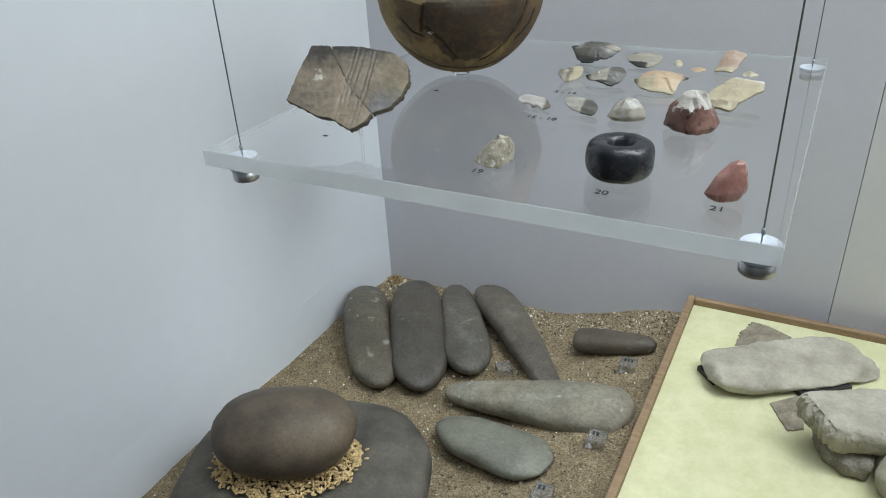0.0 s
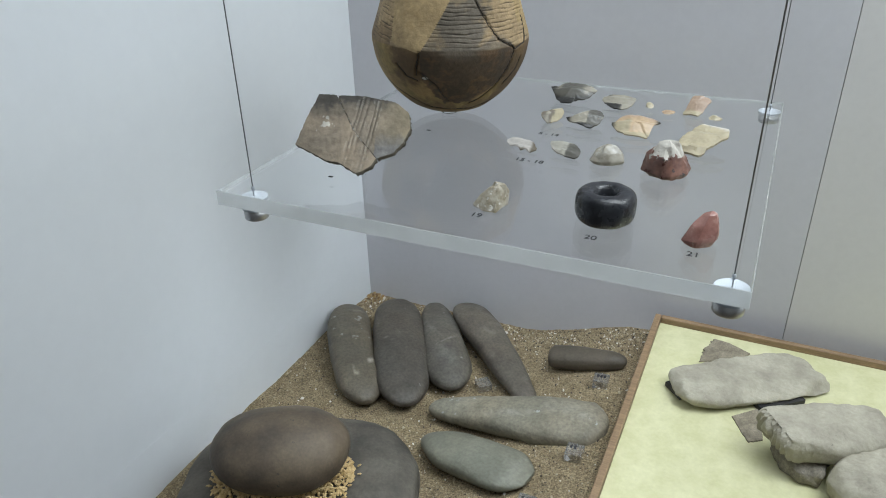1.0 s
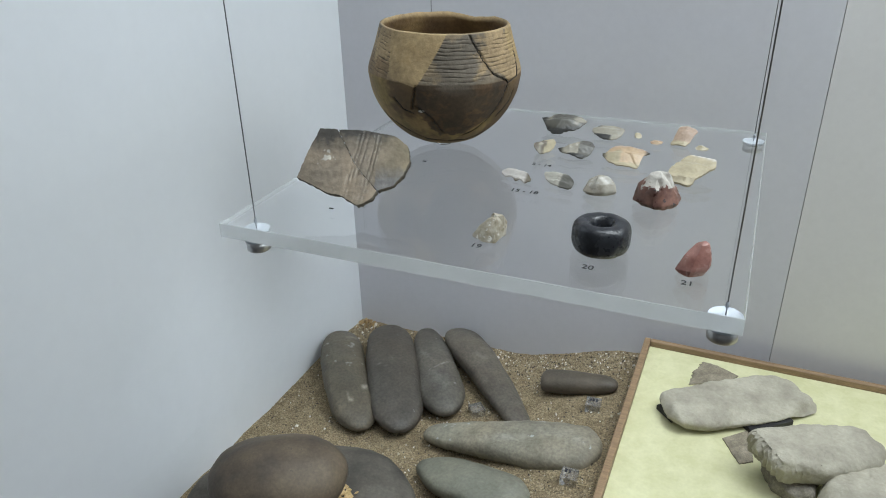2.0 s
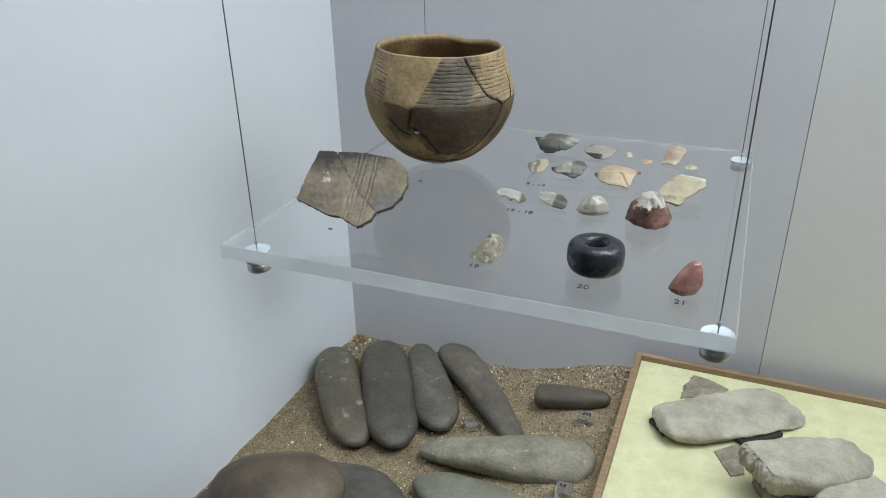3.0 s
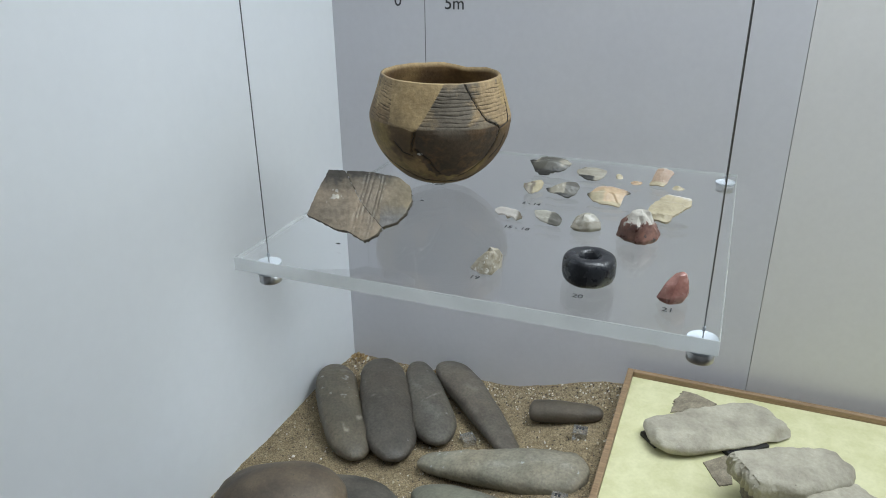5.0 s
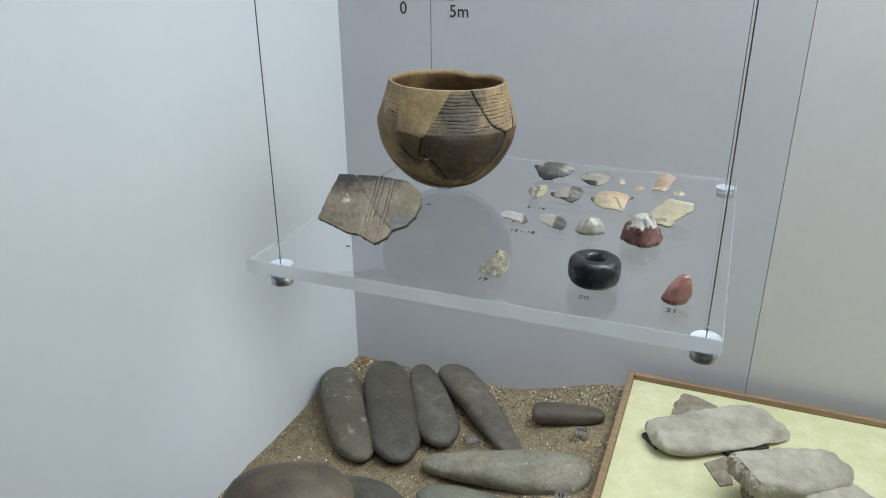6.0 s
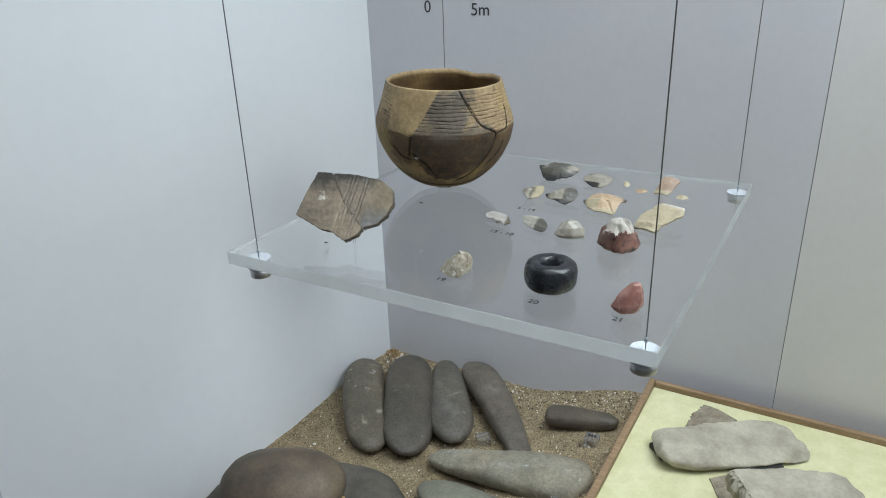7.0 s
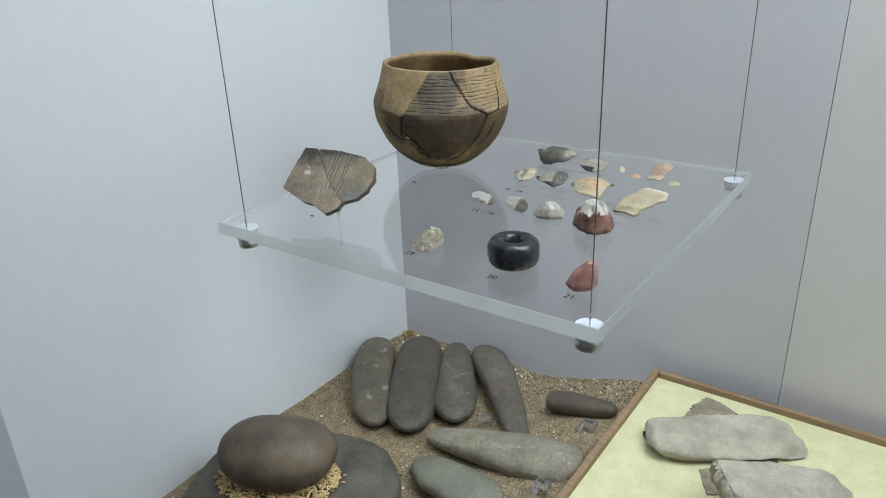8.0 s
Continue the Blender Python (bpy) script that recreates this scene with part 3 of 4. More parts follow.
# ---- thin plates and flaked stones ----
def flake(name, x, y, z, size, turn, material, label, seed, lean=(0, 0), facets=5, peak=(0.0, 0.0), tip=None, jag=0.12, curl=0.0, steep=2.2,
          category="flint flake"):
    """A struck flake: a ragged outline, scars that meet in sharp ridges on top, a hollow underside."""
    rng = random.Random(seed)
    lx, ly, h = size
    na, nr = 56, 16
    scars = []
    for k in range(facets):
        a = (k + rng.uniform(-0.3, 0.3)) * math.tau / facets
        scars.append((math.cos(a), math.sin(a), rng.uniform(0.98, 1.25), rng.uniform(0.5, 1.25)))
    sides = 8
    knots = sorted(((k + rng.uniform(-0.32, 0.32)) * math.tau / sides) % math.tau for k in range(sides))
    radii = [1 + rng.uniform(-jag, jag) for _ in knots]

    def reach(a):
        i = max((k for k in range(sides) if knots[k] <= a), default=sides - 1)
        j = (i + 1) % sides
        d, th = (knots[j] - knots[i]) % math.tau, (a - knots[i]) % math.tau
        r = radii[i] * radii[j] * math.sin(d) / (radii[i] * math.sin(th) + radii[j] * math.sin(d - th))
        r *= 1 + 0.25 * jag * noise.noise(Vector((math.cos(a) * 6, math.sin(a) * 6, seed)))
        if tip:
            off = (a - math.radians(tip[0]) + math.pi) % math.tau - math.pi
            r += tip[1] * max(0, 1 - abs(off) / 0.5) ** 1.3
        return r

    def top(px, py, rho):
        u, v = px / lx * 2 - peak[0], py / ly * 2 - peak[1]
        low = min(c - s * (ca * u + sa * v) for ca, sa, c, s in scars)
        zz = min(low, 1.0, (1 - rho) * steep + 0.1)
        return h * max(zz, 0.06) + h * curl * (px / lx * 2) ** 2 + 0.02 * h * noise.noise(Vector((px, py, seed * 0.01)) * 420)
    bm = bmesh.new()
    up, down = [], []
    for i in range(nr + 1):
        rho = math.sqrt(i / nr) if i < nr else 1.0
        ring, under = [], []
        for k in range(na if i else 1):
            a = k * math.tau / na
            r = reach(a) * rho
            px, py = 0.5 * lx * r * math.cos(a), 0.5 * ly * r * math.sin(a)
            ring.append(bm.verts.new((px, py, top(px, py, rho))))
            if i in (0, 8, nr):
                under.append(bm.verts.new((px * 0.97, py * 0.97, h * curl * (px / lx * 2) ** 2 + (0.03 * h if i == nr else 0))))
        up.append(ring)
        if under:
            down.append(under)

    def skin(rings, flip):
        for q, (lo, hi) in enumerate(zip(rings, rings[1:])):
            for k in range(na):
                j = (k + 1) % na
                vs = list(dict.fromkeys([lo[k % len(lo)], hi[k], hi[j], lo[j % len(lo)]]))
                bm.faces.new(vs[::-1] if flip else vs)
    skin(up, False), skin(down, True)
    for k in range(na):
        j = (k + 1) % na
        bm.faces.new((down[-1][k], down[-1][j], up[-1][j], up[-1][k]))
    bmesh.ops.recalc_face_normals(bm, faces=bm.faces[:])
    ob = part(name, bm, material, smooth=False)
    ob.matrix_basis = pose(x, y, z, *lean, turn)
    return tagged(ob, label, category)


FLINT = surface("struck_flint", (0.86, 0.86, 0.85), (1.10, 1.10, 1.08), 90, 420, 0.07, 0.32, 0.12, 0.0004, stain=True)
FLINT_COLOURS = {"grey": (0.112, 0.107, 0.092), "black": (0.028, 0.027, 0.024), "milky": (0.33, 0.305, 0.25), "cream": (0.40, 0.345, 0.235), "rind": (0.66, 0.63, 0.57),
                 "brown": (0.14, 0.118, 0.088), "peach": (0.50, 0.365, 0.235), "pink": (0.40, 0.29, 0.215), "white": (0.49, 0.46, 0.43), "clear": (0.40, 0.38, 0.33)}


def shell(name, x, y, size, turn, material, label, outline, rise, seed, mats=(), where=None, thick=0.0024, lift=0.0, arch=0.15, facets=7, category="flint flake"):
    """A curved struck flake. outline: corners in half lengths; rise: (front to back, share of the height); lift: raises the two ends."""
    rng = random.Random(seed)
    lx, ly, h = size[0] / 2, size[1] / 2, size[2]
    line, rounded = [], []
    for (a, b), (c, d) in zip(outline, outline[1:] + outline[:1]):
        rounded += [(a + (c - a) * 0.16, b + (d - b) * 0.16), (a + (c - a) * 0.84, b + (d - b) * 0.84)]
    for (a, b), (c, d) in zip(rounded, rounded[1:] + rounded[:1]):
        n = max(2, int(math.hypot((c - a) * lx, (d - b) * ly) / 0.0012))
        line += [(a + (c - a) * k / n + rng.uniform(-1, 1) * 0.0003 / lx, b + (d - b) * k / n + rng.uniform(-1, 1) * 0.0003 / ly) for k in range(n)]
    cu, cv = sum(p[0] for p in line) / len(line), sum(p[1] for p in line) / len(line)
    scars = [(rng.uniform(-0.9, 0.9), rng.uniform(-0.9, 0.9), rng.uniform(-0.35, 0.35), rng.uniform(-0.3, 0.3), rng.uniform(-0.05, 0.12)) for _ in range(facets)]

    def height(u, v):
        near = min(scars, key=lambda q: (u - q[0]) ** 2 + (v - q[1]) ** 2)
        tilt = near[2] * (u - near[0]) + near[3] * (v - near[1]) + near[4]
        return h * (along(rise, v) + 0.32 * tilt) + lift * abs(u) ** 3 - arch * h * u * u + 0.0005 * noise.noise(Vector((u * 7, v * 7, seed)))
    bm = bmesh.new()
    rings = []
    for q in range(13):
        k = q / 12
        if q == 0:
            rings.append([bm.verts.new((cu * lx, cv * ly, height(cu, cv)))])
        else:
            rings.append([bm.verts.new(((cu + (u - cu) * k) * lx, (cv + (v - cv) * k) * ly, height(cu + (u - cu) * k, cv + (v - cv) * k))) for u, v in line])
    m = len(line)
    lower = [[bm.verts.new((v.co.x * 0.98, v.co.y * 0.98, v.co.z - thick * (1 if i < 2 else 0.5))) for v in rings[r]] for i, r in enumerate((0, 6, 12))]

    def skin(rows, flip):
        for lo, hi in zip(rows, rows[1:]):
            for k in range(m):
                j = (k + 1) % m
                vs = list(dict.fromkeys([lo[k % len(lo)], hi[k], hi[j], lo[j % len(lo)]]))
                bm.faces.new(vs[::-1] if flip else vs)
    skin(rings, False), skin(lower, True)
    for k in range(m):
        j = (k + 1) % m
        bm.faces.new((lower[-1][k], lower[-1][j], rings[-1][j], rings[-1][k]))
    bmesh.ops.recalc_face_normals(bm, faces=bm.faces[:])
    palette = [FLINT_COLOURS[m] for m in (material,) + tuple(mats)]
    tint(bm, lambda c: palette[where(c.x / lx, c.y / ly, noise.noise(c * 75 + Vector((seed, 0, 0))) + 0.12 * noise.noise(c * 300)) if where else 0])
    layer = bm.verts.layers.float_color["stain"]
    soft = [sum((Vector(e.other_vert(v)[layer]) for e in v.link_edges), Vector(v[layer])) / (len(v.link_edges) + 1) for v in bm.verts]
    for v, c in zip(bm.verts, soft):
        v[layer] = c
    base = min(v.co.z for v in bm.verts)
    for v in bm.verts:
        v.co.z -= base
    ob = part(name, bm, FLINT, crease=38)
    ob.matrix_basis = pose(x, y, SH + 0.0003, 0, 0, turn)
    return tagged(ob, label, category)


def nugget(name, x, y, z, size, turn, material, label, seed, sides=9, lean=(0, 0), peak=(0.0, 0.0), hollow=0.0, jag=0.25, mats=(), white_above=None, category="flint flake", curl=0.0, cuts=1, soften=0, grain=0.03):
    """A chunky lump of flaked stone with flat facets; soften: how often its edges are worn down."""
    rng = random.Random(seed)
    bm = bmesh.new()
    lx, ly, h = size
    rings = []
    outline = [(k * math.tau / sides + rng.uniform(-0.25, 0.25), 1 + rng.uniform(-jag, jag * 0.5)) for k in range(sides)]
    for level, (shrink, lift) in enumerate(((0.82, 0.0), (1.0, 0.16), (0.78, 0.55), (0.42, 0.86))):
        ring = []
        for a, r in outline:
            q = shrink * r * (1 + rng.uniform(-0.1, 0.1))
            px, py = 0.5 * lx * q * math.cos(a), 0.5 * ly * q * math.sin(a)
            px += peak[0] * lx * 0.5 * lift
            py += peak[1] * ly * 0.5 * lift
            hz = h * (lift + (rng.uniform(-0.1, 0.1) if level else 0))
            hz += curl * (px / lx) ** 2 * 4 * h
            ring.append(bm.verts.new((px, py, max(hz, 0.0))))
        rings.append(ring)
    for a, b in zip(rings, rings[1:]):
        for k in range(sides):
            j = (k + 1) % sides
            if rng.random() < 0.5:
                bm.faces.new((a[k], a[j], b[j])), bm.faces.new((a[k], b[j], b[k]))
            else:
                bm.faces.new((a[k], a[j], b[k])), bm.faces.new((a[j], b[j], b[k]))
    top = bm.verts.new((peak[0] * lx * 0.5, peak[1] * ly * 0.5, h * (1 - hollow)))
    for k in range(sides):
        bm.faces.new((rings[-1][k], rings[-1][(k + 1) % sides], top))
    bm.faces.new(list(reversed(rings[0])))
    bmesh.ops.subdivide_edges(bm, edges=bm.edges[:], cuts=cuts, use_grid_fill=True)
    for _ in range(soften):
        bmesh.ops.smooth_vert(bm, verts=bm.verts[:], factor=0.5, use_axis_x=True, use_axis_y=True, use_axis_z=True)
    for v in bm.verts:
        v.co.z = max(v.co.z, 0.0)
        v.co += Vector((noise.noise(v.co * 300), noise.noise(v.co * 300 + Vector((9, 0, 0))), noise.noise(v.co * 300 + Vector((0, 9, 0))))) * grain * h
    if white_above is not None:
        for f in bm.faces:
            c = f.calc_center_median()
            if c.z + 0.30 * h * noise.noise(c * 70) + 0.10 * h * noise.noise(c * 300) > white_above * h:
                f.material_index = 1
    ob = part(name, bm, material, mats=mats, crease=24)
    ob.matrix_basis = pose(x, y, z, *lean, turn)
    return tagged(ob, label, category)


def thin_plate(corners, seed, jag, label):
    """A thin broken plate lying flat; its edge is ragged by jag metres."""
    rng = random.Random(seed)
    cx, cy = sum(c[0] for c in corners) / len(corners), sum(c[1] for c in corners) / len(corners)
    line = []
    for k, (p, q) in enumerate(zip(corners, corners[1:] + corners[:1])):
        n = 10
        for i in range(n):
            t = i / n
            rag = jag * (1.0 if k < 2 else 0.15)
            line.append((p[0] + (q[0] - p[0]) * t - cx + rng.uniform(-1, 1) * rag, p[1] + (q[1] - p[1]) * t - cy + rng.uniform(-1, 1) * rag))
    bm = bmesh.new()
    top = [bm.verts.new((x * 0.985, y * 0.985, 0.0016)) for x, y in line]
    low = [bm.verts.new((x, y, 0.0)) for x, y in line]
    for k in range(len(line)):
        j = (k + 1) % len(line)
        bm.faces.new((low[k], low[j], top[j], top[k]))
    bm.faces.new(top)
    bmesh.ops.recalc_face_normals(bm, faces=bm.faces[:])
    ob = part("stone_plate", bm, BROWN_FLAKE, smooth=False)
    ob.matrix_basis = pose(cx, cy, 0.0187)
    tagged(ob, label, "stone plate")


thin_plate([(0.346, 0.394), (0.3465, 0.422), (0.357, 0.452), (0.375, 0.4495), (0.403, 0.4355), (0.388, 0.412)], 31, 0.0022, "thin brown stone plate with a ragged edge, on a yellow board")
thin_plate([(0.429, 0.272), (0.414, 0.263), (0.393, 0.300), (0.4195, 0.3255), (0.4225, 0.318)], 32, 0.0006, "thin brown broken stone plate, on a yellow board")


# ---- the hanging shelf ----
SH = 0.3600
SX0, SX1, SY0, SY1, ST = -0.033, 0.382, -0.007, 0.409, 0.0125


def build_shelf():
    s = empty("hanging_shelf", pose(SX0, SY0, SH - ST), "clear acrylic shelf with milky edges hanging on steel cables", "shelf")
    inv = pose(-SX0, -SY0, -(SH - ST))
    e = 0.0007
    bm = box(bmesh.new(), SX0 + e, SX1 - e, SY0 + e, SY1 - e, SH - ST, SH)
    bm.normal_update()
    for f in bm.faces:
        f.material_index = 0 if abs(f.normal.z) > 0.5 else (1 if f.normal.y < -0.5 else (3 if f.normal.x < -0.5 else 2))
    bm.transform(inv)
    p = part("panel", bm, ACRYLIC, s, "clear acrylic sheet", smooth=False, mats=(EDGE, EDGE_DIM, EDGE_FAINT))
    p.visible_shadow = False
    for x0, x1, y0, y1, m in ((SX0, SX1, SY0, SY0 + e - 0.0001, EDGE), (SX0, SX1, SY1 - e + 0.0001, SY1, EDGE_DIM),
                              (SX0, SX0 + e - 0.0001, SY0 + e, SY1 - e, EDGE_FAINT), (SX1 - e + 0.0001, SX1, SY0 + e, SY1 - e, EDGE_DIM)):
        bm = box(bmesh.new(), x0, x1, y0, y1, SH - ST, SH, 0.0002, 1)
        bm.transform(inv)
        part("edge", bm, m, s, "milky sawn edge", smooth=False)


build_shelf()


def cable(x, y):
    c = empty("shelf_cable", pose(x, y, SH - ST - 0.016), "thin dark steel cable with a steel clamp under the shelf", "cable", "shelf cables")
    base = SH - ST - 0.016
    bm = lathe(bmesh.new(), [(0.0, LID - base), (0.0005, LID - base), (0.0005, 0.0155), (0, 0.0155)], 8)
    part("wire", bm, CABLE, c, "thin dark steel wire")
    bm = lathe(bmesh.new(), [(0, 0.0045), (0.0094, 0.0045), (0.0101, 0.0052), (0.0101, 0.0135), (0, 0.0135)], 40)
    part("clamp", bm, STEEL, c, "shiny steel clamp")
    bm = lathe(bmesh.new(), [(0, 0.0136), (0.0112, 0.0136), (0.0112, 0.0157), (0, 0.0157)], 40)
    part("washer", bm, NYLON, c, "white nylon washer", smooth=False)
    bm = lathe(bmesh.new(), [(0, 0.0287), (0.0013, 0.0287), (0.0013, 0.0315), (0.0008, 0.0325), (0, 0.0325)], 20)
    part("ferrule", bm, NYLON, c, "small white ferrule")


for cx, cy in ((-0.004, 0.005), (0.37, 0.005), (0.37, 0.387), (-0.010, 0.387)):
    cable(cx, cy)


# ---- the pot ----
POT_CLAY = surface("mended_pottery", (0.74, 0.73, 0.70), (1.24, 1.23, 1.2), 34, 240, 0.22, 0.76, 0.5, 0.0012, stain=True)
POT_CRACK = surface("crack_dark_brown", (0.02, 0.016, 0.012), (0.035, 0.028, 0.02))


def path_gap(u, z, path):
    """How far (u, z) lies from a broken line, in degrees of turn and millimetres alike."""
    best = 99.0
    for (a, b), (c, d) in zip(path, path[1:]):
        dx, dz = c - a, d - b
        k = min(1, max(0, ((u - a) * dx + (z - b) * dz) / (dx * dx + dz * dz)))
        best = min(best, math.hypot(u - a - k * dx, z - b - k * dz))
    return best


def crack(path, front, radius, rise, pot):
    """A thin dark crack that runs along the pot's wall."""
    rng = random.Random(len(path) * 7 + int(path[0][1]))
    fine = []
    for (a, b), (c, d) in zip(path, path[1:]):
        k = max(2, int(math.hypot(c - a, d - b) / 1.5))
        fine += [(a + (c - a) * i / k + rng.uniform(-0.7, 0.7), b + (d - b) * i / k + rng.uniform(-0.6, 0.6)) for i in range(k)]
    fine.append(path[-1])
    bm = bmesh.new()
    rings = []
    for i, (u, z) in enumerate(fine):
        a, s = front + math.radians(u), z / 130
        r = radius(s) * (1 + 0.012 * math.cos(2 * a + 0.6)) - 0.0002
        w = 0.00026 * rng.uniform(0.35, 1.9) * min(1, 0.3 + 0.4 * i, 0.3 + 0.4 * (len(fine) - 1 - i))
        nxt, prv = fine[min(i + 1, len(fine) - 1)], fine[max(i - 1, 0)]
        along_u, along_z = (nxt[0] - prv[0]) * 1.3, nxt[1] - prv[1]
        size = math.hypot(along_u, along_z) or 1
        side = Vector((-math.sin(a), math.cos(a), 0)) * (-along_z / size) + Vector((0, 0, 1)) * (along_u / size)
        out = Vector((math.cos(a), math.sin(a), 0))
        mid = Vector((r * math.cos(a), r * math.sin(a), rise(s)))
        rings.append([bm.verts.new(mid + side * w * p + out * q) for p, q in ((-1, -0.0008), (-0.8, 0.00022), (0.8, 0.00022), (1, -0.0008))])
    for lo, hi in zip(rings, rings[1:]):
        for k in range(4):
            bm.faces.new((lo[k], lo[(k + 1) % 4], hi[(k + 1) % 4], hi[k]))
    bm.faces.new(rings[0]), bm.faces.new(list(reversed(rings[-1])))
    bmesh.ops.recalc_face_normals(bm, faces=bm.faces[:])
    part("mended_crack", bm, POT_CRACK, pot, "dark mended crack")


def build_pot():
    n, steps, height = 420, 250, 0.1262
    lower = [(0, 0.012), (0.02, 0.0255), (0.08, 0.0410), (0.23, 0.0605), (0.43, 0.0740), (0.60, 0.0789), (0.655, 0.0790)]
    upper = [(0.655, 0.0790), (0.70, 0.0775), (0.86, 0.0706), (1.0, 0.0655)]

    def rise(s):
        return s * height + 0.005 * max(0.0, 1 - s / 0.655)

    def radius(s):
        rows = lower if s < 0.655 else upper
        i = max(k for k in range(len(rows) - 1) if rows[k][0] <= s or k == 0)
        (a, ra), (b, rb) = rows[i], rows[i + 1]
        before, after = rows[max(i - 1, 0)], rows[min(i + 2, len(rows) - 1)]
        ma, mb = (rb - before[1]) / (b - before[0]), (after[1] - ra) / (after[0] - a)
        u, h = (s - a) / (b - a), b - a
        return ra + (rb - ra) * u * u * (3 - 2 * u) + h * (ma * u * (1 - u) ** 2 - mb * u * u * (1 - u))
    front = math.atan2(-0.73, 0.30)
    cracks = [
        [(22, 130), (28, 113), (30, 107), (38, 92), (50, 84), (52, 80), (47, 60), (41, 42), (30, 27), (22, 22)],
        [(-20, 82), (-22, 72), (-24, 56)], [(-21, 60), (-10, 48), (-4, 34), (0, 28)], [(-40, 66), (-33, 54), (-24, 50)],
        [(72, 112), (70, 96), (66, 84), (52, 80)], [(62, 70), (60, 55), (50, 42)], [(-70, 40), (-20, 14), (30, 12), (60, 22)]]
    bm = bmesh.new()
    rings = []
    for i in range(steps + 1):
        s = i / steps
        ring = []
        for k in range(n):
            a = k * math.tau / n
            u = math.degrees((a - front + math.pi) % math.tau - math.pi)
            z = s * 130
            r = radius(s) * (1 + 0.012 * math.cos(2 * a + 0.6))
            wob = 1.2 * noise.noise(Vector((u * 0.05, z * 0.05, 3)))
            wedge = z > 81 + max(0.0, -22 - u) * 0.33 + wob * 0.8 and (-52 + 0.2 * (130 - z) < u < 2 - 0.44 * (130 - z))
            if 85 < z < 127 and not wedge:
                line = ((z + wob * 1.3 + 1.5 * noise.noise(Vector((u * 0.085, z * 0.3, 6))) + (0.14 * (u + 60) if u < -45 else 0)) / 3.75) % 1 - 0.5
                r -= 0.0013 * math.exp(-(line / 0.115) ** 2) * (0.5 + 0.8 * noise.noise(Vector((u * 0.09, z * 0.3, 1)))) * min(1, (z - 85) / 2) * min(1, (127 - z) / 2)
            near = min(path_gap(u + 2 * wob, z + wob, c) for c in cracks) if abs(u) < 95 else 9
            if near < 1.0:
                r -= 0.0014
            r += 0.0007 * noise.noise(Vector((math.cos(a) * 3, math.sin(a) * 3, s * 5)))
            top = 0.0
            if s > 0.97:
                top = 0.0006 * noise.noise(Vector((math.cos(a) * 4, math.sin(a) * 4, 0)))
                back = abs(((u - 150) + 180) % 360 - 180)
                top -= 0.004 * max(0, 1 - back / 26)
            ring.append(bm.verts.new((r * math.cos(a), r * math.sin(a), rise(s) + top * (s - 0.97) / 0.03 * (s > 0.97))))
        rings.append(ring)

    tan, olive, dark, grey, fill = (0.25, 0.165, 0.07), (0.215, 0.155, 0.058), (0.068, 0.046, 0.028), (0.145, 0.122, 0.094), (0.36, 0.262, 0.138)
    groove, rib, brown, inside = (0.05, 0.038, 0.026), (0.315, 0.228, 0.128), (0.112, 0.068, 0.034), (0.165, 0.100, 0.042)

    def ramp(x, lo, hi):
        k = min(1.0, max(0.0, (x - lo) / (hi - lo)))
        return k * k * (3 - 2 * k)

    def clay(u, z):
        wob = 1.2 * noise.noise(Vector((u * 0.05, z * 0.05, 3)))
        rough = noise.noise(Vector((u * 0.14, z * 0.14, 9))) + 0.6 * noise.noise(Vector((u * 0.4, z * 0.4, 2)))
        patch = noise.noise(Vector((u * 0.045, z * 0.04, 8))) + 0.4 * rough
        if z > 81 + max(0.0, -22 - u) * 0.33 + wob * 0.8 and (-52 + 0.2 * (130 - z) < u < 2 - 0.44 * (130 - z)):
            return mix3(fill, tan, 0.35 * ramp(patch, 0.1, 0.6))
        # pale dot: light showing through a small hole, painted on the wall
        if math.hypot((u + 17) / 1.4, z - 54) < 1.5:
            return (0.7, 0.68, 0.62)
        if u > 62 and z > 85 + 0.9 * abs(u - 84) + 2 * rough:
            return mix3(fill, olive, 0.35)
        # ribbed shoulder: grey in front, peach to the right and left
        c = mix3(rib, grey, ramp(31 + 5 * rough - 0.13 * (130 - z) - u, -4, 6) * ramp(u, -26, -20))
        c = mix3(c, grey, 0.8 * ramp(patch, 0.15, 0.5))
        c = mix3(c, rib, 0.45 * ramp(-patch, 0.2, 0.55))
        if u < -45:
            c = mix3(c, brown, 0.6 * ramp(102 + 9 * rough - z, -6, 6))
        line = ((z + wob * 1.3 + 1.5 * noise.noise(Vector((u * 0.085, z * 0.3, 6))) + (0.14 * (u + 60) if u < -45 else 0)) / 3.75) % 1 - 0.5
        if 86 < z < 126:
            c = mix3(c, groove, ramp(0.11 - abs(line), 0, 0.09) * ramp(noise.noise(Vector((u * 0.09, z * 0.3, 1))), -0.25, 0.1))
        # belly
        low = 24 + 4 * rough + max(0, -4 - u) * 1.6 + max(0, u - 22) * 1.1
        belly = mix3(olive, tan, ramp(patch, -0.3, 0.3))
        belly = mix3(belly, brown, 0.7 * ramp(24 + 14 * patch - z, -4, 4))
        belly = mix3(belly, brown, 0.75 * ramp(u, 38, 48) * ramp(patch, -0.3, 0.25))
        belly = mix3(belly, brown, 0.85 * ramp(u, -50 + 6 * rough, -40 + 6 * rough) * ramp(z, 38 + 9 * rough, 52 + 9 * rough))
        core = mix3(dark, brown, 0.95 * ramp(patch + 0.5 * rough, -0.15, 0.5))
        core = mix3(core, grey, 0.75 * ramp(z, 70, 84) * ramp(12 + 5 * rough - abs(u - 8), -4, 6))
